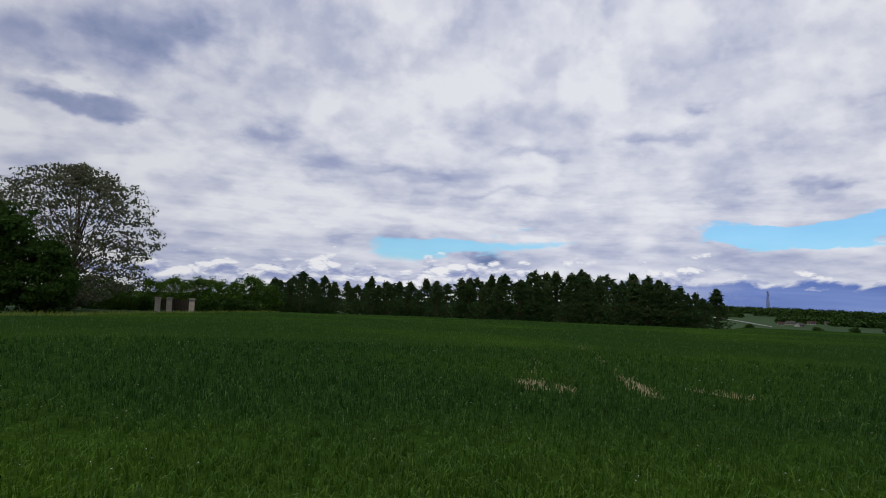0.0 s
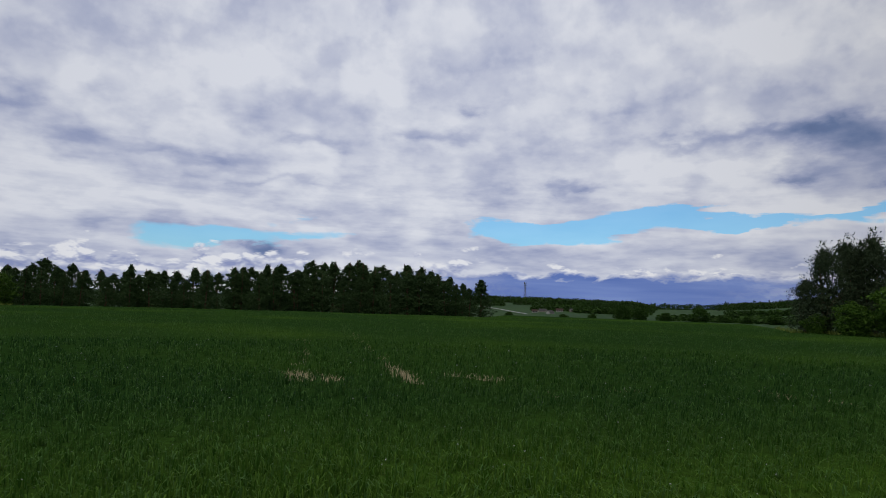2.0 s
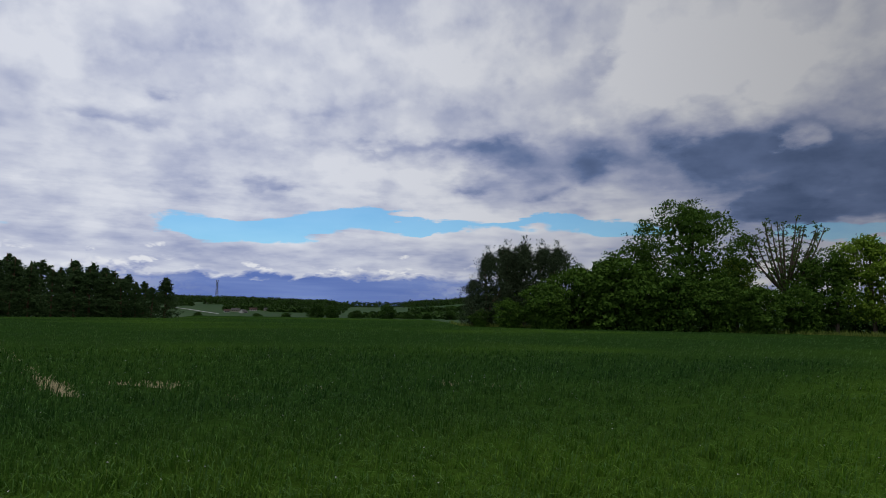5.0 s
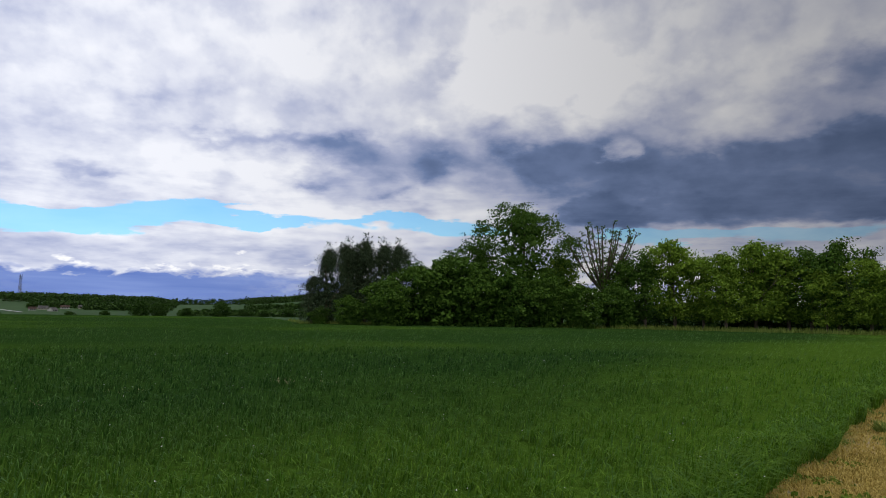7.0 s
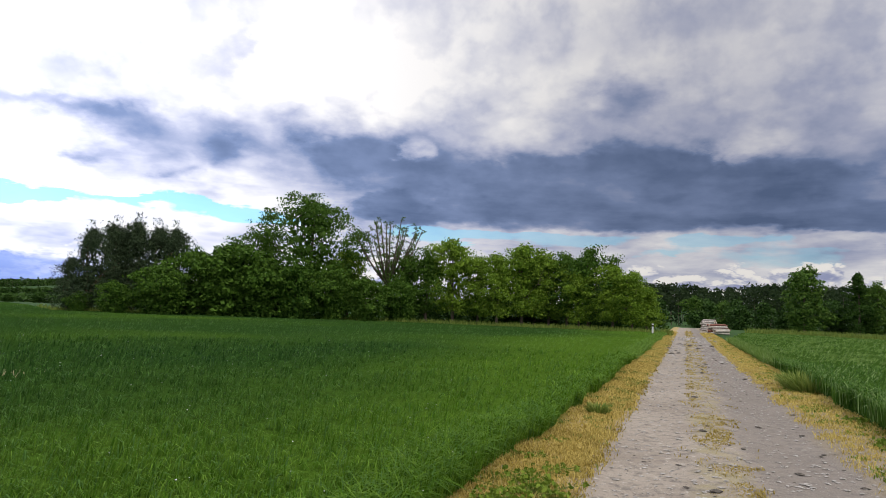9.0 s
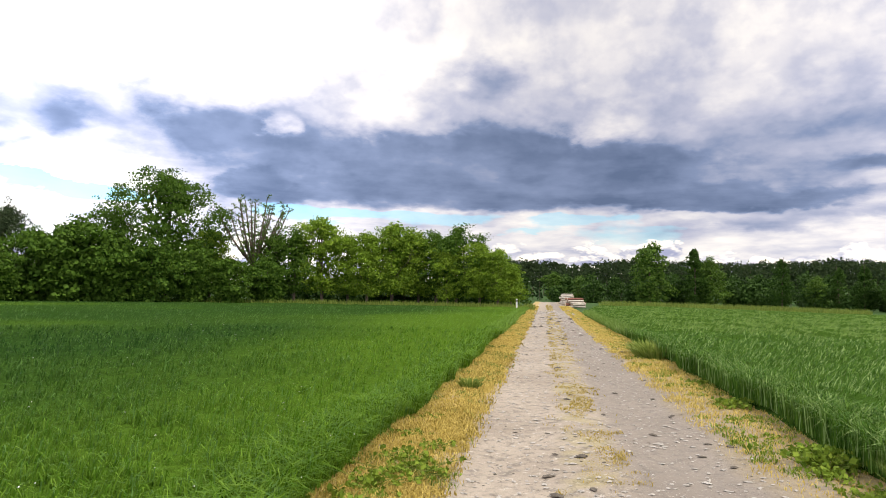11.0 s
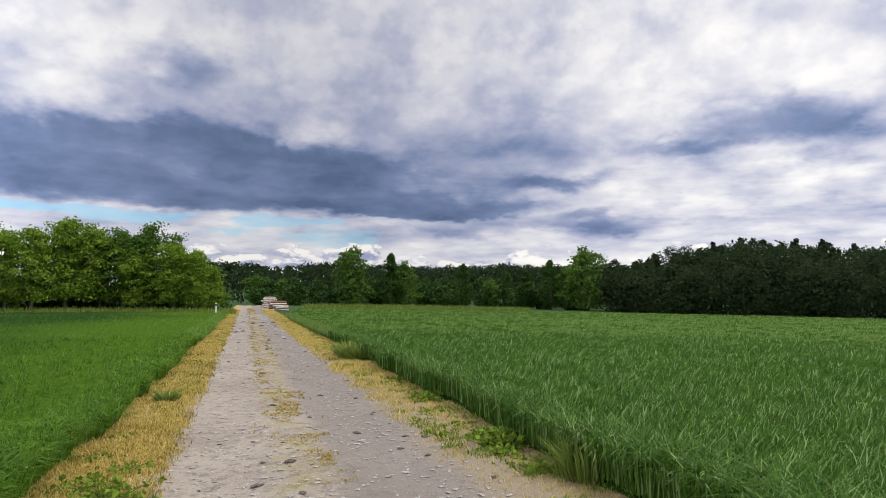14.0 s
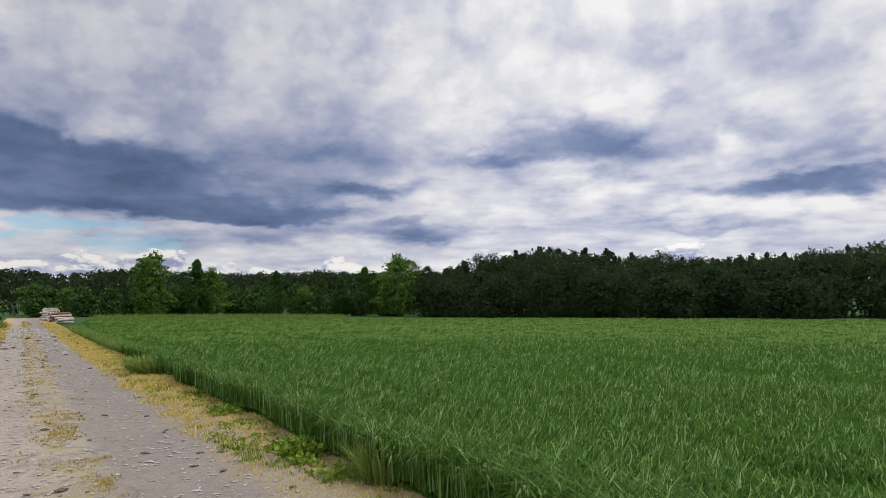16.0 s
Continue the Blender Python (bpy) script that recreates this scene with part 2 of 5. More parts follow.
behind = wm("POWER", 0.3679, wm("POWER", wm("ABSOLUTE", wm("MULTIPLY_ADD", EL, 1 / 1.7, -4.6 / 1.7)), 2.0))
wt.links.new(wm("MULTIPLY_ADD", behind, -0.13, wm("ADD", field_of["cloud"], 0.84)), body.inputs[0])
body.inputs[1].default_value, body.inputs[2].default_value = 0.13, 0.25
body = body.outputs[0]
ease = wm("MINIMUM", wm("MAXIMUM", wm("MULTIPLY_ADD", body, 1.0, 0.05), 0.48), 0.85)
value = wm("MULTIPLY_ADD", det, ease, body)
deck = wramp(value, [(0.0, (0.100, 0.148, 0.275)), (0.25, (0.185, 0.25, 0.43)), (0.5, (0.405, 0.445, 0.61)), (0.72, (0.63, 0.65, 0.75)), (0.88, (0.785, 0.795, 0.845)), (1.0, (0.89, 0.89, 0.91))])

sky = wn("ShaderNodeTexSky")
sky.sky_type = "NISHITA"
sky.sun_disc = False
sky.sun_elevation = radians(SUN_EL)
sky.sun_rotation = radians(SUN_AZ)
clear = wn("ShaderNodeMix", data_type="RGBA", blend_type="MULTIPLY")
clear.inputs[0].default_value = 1.0
wt.links.new(sky.outputs[0], clear.inputs[6])
clear.inputs[7].default_value = (0.085, 0.14, 0.165, 1)
hole = wm("MULTIPLY_ADD", wm("SUBTRACT", fluff, 0.5), 0.9, field_of["gap"])
hole = wm("MULTIPLY_ADD", wm("SUBTRACT", heaps, 0.4), -0.35, hole)
hole = wm("MULTIPLY", wm("SUBTRACT", hole, 0.36), 2.3, clamp=True)
hole = wm("MULTIPLY", hole, wsoft(AZ, 55.0, 95.0, 0.9, 0.55))
col = wmix(hole, deck, clear.outputs[2])

# low cumulus bank along the horizon, with a dark rain base in the north-east
heap = wnoise(angles(0.20, 0.34), 1.0, 4, 0.5, 0.3, 12.0)
mound = billow(warped(angles(0.20, 0.46), 0.3), 1.3, 15.0)
mound_up = billow(warped(angles(0.20, 0.46, 0.20), 0.3), 1.3, 15.0)
top = wm("MULTIPLY_ADD", wm("SUBTRACT", mound, 0.4), 2.2, wm("MULTIPLY_ADD", wm("SUBTRACT", heap, 0.5), 5.0, 3.5))
bank = wm("MULTIPLY", wm("SUBTRACT", top, EL), 2.2, clamp=True)
lit = wm("MULTIPLY_ADD", wm("SUBTRACT", mound, mound_up), 1.6, wm("MULTIPLY_ADD", wm("SUBTRACT", mound, 0.4), 0.7, 0.62), clamp=True)
bank_col = wramp(lit, [(0.0, (0.33, 0.37, 0.58)), (0.4, (0.48, 0.515, 0.67)), (0.75, (0.75, 0.76, 0.83)), (1.0, (0.97, 0.955, 0.94))])
col = wmix(bank, col, bank_col)
in_rain = wm("POWER", 0.3679, wm("POWER", wm("ABSOLUTE", wm("MULTIPLY_ADD", AZ, 1 / 18.0, -35.0 / 18.0)), 4.0))
under = wm("MULTIPLY", wm("SUBTRACT", wm("MULTIPLY_ADD", wm("SUBTRACT", mound, 0.4), 1.0, 3.05), EL), 2.2, clamp=True)
streak = wnoise(angles(0.05, 0.6), 2.0, 3, 0.5, 0.2, 60.0)
rain_col = wmix(wm("MULTIPLY_ADD", wm("SUBTRACT", streak, 0.5), 2.0, 0.5, clamp=True), (0.115, 0.19, 0.49), (0.23, 0.32, 0.63))
col = wmix(wm("MULTIPLY", in_rain, under), col, rain_col)

# the cloud is thinner and brighter to the north than to the south-east
swing = wn("ShaderNodeValToRGB")
swing.color_ramp.interpolation = "B_SPLINE"
steps_of = ((-180, 1.2), (-90, 1.7), (-30, 2.3), (0, 2.6), (20, 2.6), (35, 2.6), (50, 2.32), (65, 1.9), (80, 1.45), (95, 1.10), (110, 1.14), (125, 1.29), (140, 1.42), (160, 1.42), (180, 1.2))
stops = swing.color_ramp.elements
while len(stops) < len(steps_of):
    stops.new(0.5)
for stop, (bearing, strength) in zip(stops, steps_of):
    stop.position = (bearing + 180) / 360
    stop.color = (strength / 3, strength / 3, strength / 3, 1)
wt.links.new(wm("MULTIPLY_ADD", AZ, 1 / 360, 0.5), swing.inputs[0])
gain = wm("MULTIPLY", swing.outputs[0], 3.0)
tint = wmix(wsoft(AZ, 95.0, 20.0), (1.015, 1.0, 0.98), (0.985, 1.0, 1.05))
tone = wn("ShaderNodeMix", data_type="RGBA", blend_type="MULTIPLY")
tone.inputs[0].default_value = 1.0
wt.links.new(col, tone.inputs[6])
wt.links.new(tint, tone.inputs[7])
bg = wn("ShaderNodeBackground")
wt.links.new(tone.outputs[2], bg.inputs[0])
wt.links.new(gain, bg.inputs[1])
out = wn("ShaderNodeOutputWorld")
wt.links.new(bg.outputs[0], out.inputs[0])

sun = new("sun", bpy.data.lights.new("sun", "SUN"))
sun.data.energy = 3.2
sun.data.angle = radians(4)
sun.data.color = (1.0, 0.96, 0.88)
_a, _e = radians(SUN_AZ), radians(SUN_EL)
sun.matrix_world = look((60 * math.sin(_a) * math.cos(_e), 60 * math.cos(_a) * math.cos(_e), 60 * math.sin(_e)), (0, 0, 0))

# ---- materials
def material(name):
    m = bpy.data.materials.new(name)
    m.use_nodes = True
    m.node_tree.nodes.clear()
    return m


class Nodes:
    """Short hand for the node tree of one material."""

    def __init__(self, m):
        self.t = m.node_tree

    def put(self, kind):
        return self.t.nodes.new(kind)

    def link(self, a, b):
        self.t.links.new(a, b)

    def fill(self, sock, v):
        if isinstance(v, tuple):
            sock.default_value = (*v, 1) if len(v) == 3 and sock.type == "RGBA" else v
        elif isinstance(v, (int, float)):
            sock.default_value = v
        else:
            self.link(v, sock)

    def math(self, op, a, b=0.0, c=0.0, clamp=False):
        n = self.put("ShaderNodeMath")
        n.operation = op
        n.use_clamp = clamp
        for s, v in zip(n.inputs, (a, b, c)):
            self.fill(s, v)
        return n.outputs[0]

    def noise(self, vec, scale, detail=4, rough=0.55, distort=0.0):
        n = self.put("ShaderNodeTexNoise")
        self.link(vec, n.inputs["Vector"])
        n.inputs["Scale"].default_value = scale
        n.inputs["Detail"].default_value = detail
        n.inputs["Roughness"].default_value = rough
        n.inputs["Distortion"].default_value = distort
        return n.outputs["Fac"]

    def mix(self, fac, a, b):
        n = self.put("ShaderNodeMix")
        n.data_type = "RGBA"
        self.fill(n.inputs[0], fac)
        self.fill(n.inputs[6], a)
        self.fill(n.inputs[7], b)
        return n.outputs[2]

    def steps(self, fac, lo, hi):
        n = self.put("ShaderNodeMapRange")
        n.interpolation_type = "SMOOTHSTEP"
        self.fill(n.inputs[0], fac)
        n.inputs[1].default_value = lo
        n.inputs[2].default_value = hi
        return n.outputs[0]

    def where(self):
        return self.put("ShaderNodeNewGeometry").outputs["Position"]

    def island(self):
        return self.put("ShaderNodeNewGeometry").outputs["Random Per Island"]

    def each(self):
        return self.put("ShaderNodeObjectInfo").outputs["Random"]

    def bump(self, height, strength, dist):
        n = self.put("ShaderNodeBump")
        n.inputs["Strength"].default_value = strength
        n.inputs["Distance"].default_value = dist
        self.link(height, n.inputs["Height"])
        return n.outputs[0]

    def surface(self, col, rough=0.8, spec=0.3, normal=None, metal=0.0):
        p = self.put("ShaderNodeBsdfPrincipled")
        self.fill(p.inputs["Base Color"], col)
        self.fill(p.inputs["Roughness"], rough)
        self.fill(p.inputs["Specular IOR Level"], spec)
        self.fill(p.inputs["Metallic"], metal)
        if normal:
            self.link(normal, p.inputs["Normal"])
        return p.outputs[0]

    def out(self, shader):
        o = self.put("ShaderNodeOutputMaterial")
        self.link(shader, o.inputs[0])


def leaf_material(name, dark, light, through=0.3, rough=0.55, patch=None, patch_scale=0.02, spec=0.06, glint=None):
    """Leaves or blades: each one differs a little, and light passes through."""
    m = material(name)
    k = Nodes(m)
    pick = k.math("POWER", k.island(), 1.7) if patch else k.island()
    col = k.mix(pick, dark, light)
    if patch:
        # a paler, yellower stand in drifts, mostly beside the track
        pos = k.where()
        east = k.put("ShaderNodeVectorMath")
        east.operation = "DOT_PRODUCT"
        k.link(pos, east.inputs[0])
        east.inputs[1].default_value = (-0.0083, -0.0544, 0.0)
        drift = k.math("ADD", k.noise(pos, patch_scale, 3), k.math("MINIMUM", k.math("MAXIMUM", k.math("ADD", east.outputs["Value"], 0.33), -0.20), 0.22))
        col = k.mix(k.steps(drift, 0.22, 0.66), col, k.mix(pick, patch[0], patch[1]))
    if glint:
        # about one blade in six is painted pale for the glints on bent leaves
        col = k.mix(k.steps(k.island(), 0.80, 0.90), col, glint)
    else:
        col = k.mix(k.math("MULTIPLY", k.each(), 0.35), col, light)
    base = k.surface(col, rough, spec)
    tr = k.put("ShaderNodeBsdfTranslucent")
    k.fill(tr.inputs[0], col)
    mx = k.put("ShaderNodeMixShader")
    mx.inputs[0].default_value = through
    k.link(base, mx.inputs[1])
    k.link(tr.outputs[0], mx.inputs[2])
    k.out(mx.outputs[0])
    return m


def mottled(name, a, b, scale, fine_scale, rough=0.85, bump=0.4, dist=0.02, spec=0.2, third=None):
    """A rough surface mottled at two sizes."""
    m = material(name)
    k = Nodes(m)
    pos = k.where()
    n1 = k.noise(pos, scale, 5, 0.6)
    n2 = k.noise(pos, fine_scale, 4, 0.6)
    col = k.mix(k.steps(n1, 0.3, 0.7), a, b)
    col = k.mix(k.steps(n2, 0.35, 0.75), col, third or tuple(0.6 * c for c in a))
    k.out(k.surface(col, rough, spec, k.bump(n2, bump, dist)))
    return m


M_BARK = mottled("bark", (0.10, 0.075, 0.055), (0.16, 0.13, 0.10), 2.0, 14.0)
M_PINE_BARK = mottled("pine_bark", (0.13, 0.075, 0.05), (0.19, 0.11, 0.07), 2.0, 14.0)
M_LEAF = leaf_material("broad_leaves", (0.024, 0.066, 0.009), (0.088, 0.165, 0.022), 0.25)
M_LEAF_MID = leaf_material("olive_leaves", (0.03, 0.075, 0.012), (0.10, 0.175, 0.028), 0.2)
M_LEAF_FRESH = leaf_material("fresh_leaves", (0.042, 0.102, 0.009), (0.215, 0.330, 0.036), 0.32)
M_LEAF_DEEP = leaf_material("deep_leaves", (0.02, 0.052, 0.010), (0.055, 0.11, 0.020), 0.4)
M_RUST = leaf_material("rust_leaves", (0.20, 0.055, 0.02), (0.34, 0.11, 0.04), 0.3)
M_LEAF_PALE = leaf_material("blossom_leaves", (0.07, 0.085, 0.04), (0.22, 0.23, 0.16), 0.2)
M_NEEDLE = leaf_material("needles", (0.030, 0.062, 0.022), (0.072, 0.122, 0.042), 0.4, 0.6)
M_NEEDLE_GREY = leaf_material("grey_needles", (0.026, 0.046, 0.024), (0.062, 0.088, 0.042), 0.15, 0.6)
M_WOODS = leaf_material("wood_leaves", (0.018, 0.045, 0.010), (0.05, 0.10, 0.02), 0.15)
M_WOODS_DARK = leaf_material("dark_wood_leaves", (0.018, 0.034, 0.014), (0.040, 0.064, 0.024), 0.5)
M_CROP_L = leaf_material("young_wheat", (0.022, 0.068, 0.014), (0.070, 0.158, 0.033), 0.4, 0.55, ((0.066, 0.158, 0.011), (0.220, 0.360, 0.044)), 0.05, 0.05, (0.095, 0.195, 0.045))
M_CROP_R = leaf_material("blue_green_rye", (0.025, 0.076, 0.013), (0.118, 0.228, 0.044), 0.35, 0.5, ((0.038, 0.102, 0.012), (0.140, 0.255, 0.038)), 0.06, 0.08, (0.25, 0.36, 0.13))
# paler copies for far blades: sky sheen at a low angle, put into the colour
M_CROP_L_FAR = leaf_material("far_wheat_sheen", (0.062, 0.135, 0.036), (0.108, 0.200, 0.056), 0.4, 0.55, ((0.110, 0.212, 0.026), (0.195, 0.32, 0.055)), 0.05, 0.08, (0.125, 0.22, 0.06))
M_CROP_R_FAR = leaf_material("far_rye_sheen", (0.095, 0.17, 0.038), (0.175, 0.27, 0.072), 0.35, 0.5, ((0.105, 0.185, 0.034), (0.185, 0.285, 0.064)), 0.06, 0.08, (0.22, 0.31, 0.11))
M_MOSS = leaf_material("yellow_moss", (0.25, 0.19, 0.045), (0.44, 0.34, 0.10), 0.2, 0.8)
M_DRY = leaf_material("dry_grass", (0.36, 0.265, 0.055), (0.64, 0.51, 0.17), 0.3, 0.7)
M_STRAW = leaf_material("straw", (0.42, 0.34, 0.19), (0.68, 0.58, 0.37), 0.3, 0.7)
M_WEED = leaf_material("weed_leaves", (0.075, 0.14, 0.015), (0.22, 0.30, 0.04), 0.3)
M_GRASS = leaf_material("verge_grass", (0.09, 0.15, 0.025), (0.22, 0.27, 0.06), 0.3)
M_STONE = mottled("pale_stone", (0.34, 0.315, 0.285), (0.44, 0.41, 0.375), 3.0, 30.0)
M_CLOD = mottled("dark_clod", (0.09, 0.078, 0.066), (0.14, 0.12, 0.10), 6.0, 40.0)


def ground_material():
    m = material("meadow_ground")
    k = Nodes(m)
    pos = k.where()
    big = k.noise(pos, 0.006, 4)
    mid = k.noise(pos, 0.05, 5)
    small = k.noise(pos, 1.5, 5)
    col = k.mix(k.steps(big, 0.35, 0.65), (0.022, 0.058, 0.014), (0.034, 0.078, 0.018))
    col = k.mix(k.steps(mid, 0.4, 0.75), col, (0.034, 0.074, 0.018))
    col = k.mix(k.steps(small, 0.45, 0.8), col, (0.035, 0.06, 0.02))
    k.out(k.surface(col, 0.9, 0.1, k.bump(small, 0.5, 0.1)))
    return m


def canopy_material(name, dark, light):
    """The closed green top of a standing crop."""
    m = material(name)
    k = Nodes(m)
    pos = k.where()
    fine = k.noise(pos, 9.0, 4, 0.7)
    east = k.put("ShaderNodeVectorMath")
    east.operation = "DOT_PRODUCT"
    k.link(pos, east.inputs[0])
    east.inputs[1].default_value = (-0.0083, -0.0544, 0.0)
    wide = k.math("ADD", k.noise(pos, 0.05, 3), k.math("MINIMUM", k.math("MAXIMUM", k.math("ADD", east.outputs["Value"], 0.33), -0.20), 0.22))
    # hollows painted darker, as shade in the gaps between the blades
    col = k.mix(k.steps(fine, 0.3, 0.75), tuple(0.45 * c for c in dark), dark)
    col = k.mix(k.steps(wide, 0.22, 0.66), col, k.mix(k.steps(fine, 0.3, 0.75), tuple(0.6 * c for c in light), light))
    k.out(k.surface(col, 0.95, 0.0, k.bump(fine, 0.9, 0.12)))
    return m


M_GROUND = ground_material()
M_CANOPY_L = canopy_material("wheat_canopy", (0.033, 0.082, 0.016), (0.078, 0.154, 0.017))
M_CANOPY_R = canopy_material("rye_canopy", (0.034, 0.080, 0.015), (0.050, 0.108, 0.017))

# ---- helpers for meshes
RNG = np.random.default_rng(7)
ROAD_DIR = np.array((0.9885, -0.1512))
ROAD_LEFT = np.array((0.1512, 0.9885))
ROAD_AZ = math.degrees(math.atan2(ROAD_DIR[0], ROAD_DIR[1]))


def mesh_np(name, verts, faces, mat, smooth=False):
    """A mesh from arrays; faces is a list of arrays, each with one number of corners."""
    me = bpy.data.meshes.new(name)
    verts = np.asarray(verts, dtype=np.float32)
    me.vertices.add(len(verts))
    me.vertices.foreach_set("co", verts.ravel())
    faces = [np.asarray(f, dtype=np.int32) for f in faces if len(f)]
    idx = np.concatenate([f.ravel() for f in faces])
    sizes = np.concatenate([np.full(len(f), f.shape[1], dtype=np.int32) for f in faces])
    starts = np.concatenate([[0], np.cumsum(sizes)[:-1]]).astype(np.int32)
    me.loops.add(len(idx))
    me.loops.foreach_set("vertex_index", idx)
    me.polygons.add(len(sizes))
    me.polygons.foreach_set("loop_start", starts)
    me.polygons.foreach_set("use_smooth", np.full(len(sizes), smooth))
    me.materials.append(mat)
    me.update(calc_edges=True)
    return me


def thing_np(name, verts, faces, mat, label="", category="", kind="", group="", parent=None, smooth=False):
    ob = new(name, mesh_np(name, verts, faces, mat, smooth))
    if parent:
        ob.parent = parent
    return tagged(ob, label, category, group, kind)


def part(name, bm, mat, parent, label="", smooth=False):
    me = bpy.data.meshes.new(name)
    for f in bm.faces:
        f.smooth = smooth
    bm.to_mesh(me)
    bm.free()
    me.materials.append(mat)
    ob = new(name, me)
    ob.parent = parent
    if label:
        tagged(ob, label)
    return ob


def grid_faces(nu, nv, wrap=False):
    i, j = np.meshgrid(np.arange(nu - 1), np.arange(nv if wrap else nv - 1), indexing="ij")
    j2 = (j + 1) % nv
    return np.stack([i * nv + j, (i + 1) * nv + j, (i + 1) * nv + j2, i * nv + j2], -1).reshape(-1, 4)


def polar(az, r, z=0.0):
    a = math.radians(az)
    return Vector((r * math.sin(a), r * math.cos(a), z))


def smooth(x, lo, hi):
    t = np.clip((np.asarray(x, dtype=float) - lo) / (hi - lo), 0, 1)
    return t * t * (3 - 2 * t)


def waves(x, y, scale, seed=0):
    """Gentle unevenness between -1 and 1, from a few crossed waves."""
    s = 0
    for i in range(5):
        a = 1.3 * i + seed
        s = s + np.sin((x * math.cos(a) + y * math.sin(a)) / scale * (1 + 0.37 * i) + 2.1 * i + seed)
    return s / 5


def rough(x, y, scale, seed=0, octaves=3):
    """Uneven noise, about -1 to 1."""
    total, amp = 0, 1.0
    for o in range(octaves):
        px, py = np.asarray(x, dtype=float) / scale * 2 ** o + 17.3 * seed, np.asarray(y, dtype=float) / scale * 2 ** o + 9.1 * seed
        ix, iy = np.floor(px), np.floor(py)
        fx, fy = px - ix, py - iy
        fx, fy = fx * fx * (3 - 2 * fx), fy * fy * (3 - 2 * fy)

        def cell(a, b):
            q = np.sin(a * 127.1 + b * 311.7 + seed * 74.7) * 43758.5453
            return q - np.floor(q)
        n = (cell(ix, iy) * (1 - fx) + cell(ix + 1, iy) * fx) * (1 - fy) + (cell(ix, iy + 1) * (1 - fx) + cell(ix + 1, iy + 1) * fx) * fy
        total = total + amp * (2 * n - 1)
        amp *= 0.5
    return total / 1.4


def hump(az, mid, wide):
    return np.exp(-(((az - mid + 180) % 360 - 180) / wide) ** 2)


def dip(x, y):
    """The land falls away gently to the south, under the rye."""
    az = np.degrees(np.arctan2(x, y))
    return np.interp(az, [98, 102, 115, 130, 141, 153, 172, 180], [0, 0.1, 0.3, 0.75, 0.9, 1.05, 1.2, 1.2]) * smooth(np.hypot(x, y), 12, 95) ** 0.8


def ground_z(x, y):
    """Height of the land: level fields, a shallow valley beyond them, and wooded hills."""
    x, y = np.asarray(x, dtype=float), np.asarray(y, dtype=float)
    r = np.hypot(x, y)
    az = np.degrees(np.arctan2(x, y))
    z = -0.05 - dip(x, y)
    z = z - 7.0 * smooth(r, 150, 420)
    rise = 9 + 9 * hump(az, 28, 12) + 28 * hump(az, 54, 9) + 10 * hump(az, 0, 30)
    z = z + rise * smooth(r, 500, 1500) + 14 * smooth(r, 1500, 3000)
    south = 20 * hump(az, 115, 40) + 18 * hump(az, 165, 40)
    z = z + south * smooth(r, 190, 520)
    return z + 0.35 * waves(x, y, 60, 2) * smooth(r, 130, 300)


def build_ground():
    az = np.radians(np.arange(0, 360, 1.5))
    rad = np.concatenate([[0.4], 0.4 * (4600 / 0.4) ** (np.arange(1, 110) / 109)])
    rr, aa = np.meshgrid(rad, az, indexing="ij")
    x, y = rr * np.sin(aa), rr * np.cos(aa)
    v = np.stack([x, y, ground_z(x, y)], -1).reshape(-1, 3)
    v = np.vstack([v, [[0, 0, -0.05]]])
    n = len(az)
    fan = np.stack([np.arange(n), (np.arange(n) + 1) % n, np.full(n, len(v) - 1)], -1)
    thing_np("ground", v, [grid_faces(len(rad), n, True)[:, ::-1], fan[:, ::-1]], M_GROUND, "green meadow land rolling to wooded hills", "ground", "structure", smooth=True)


build_ground()

# ---- the farm track
EDGE_L, EDGE_R = 0.64, -1.94      # gravel
CROP_L, CROP_R = 1.38, -2.95      # where the crops begin


def uv_to_xy(u, v):
    return u * ROAD_DIR[0] + v * ROAD_LEFT[0], u * ROAD_DIR[1] + v * ROAD_LEFT[1]


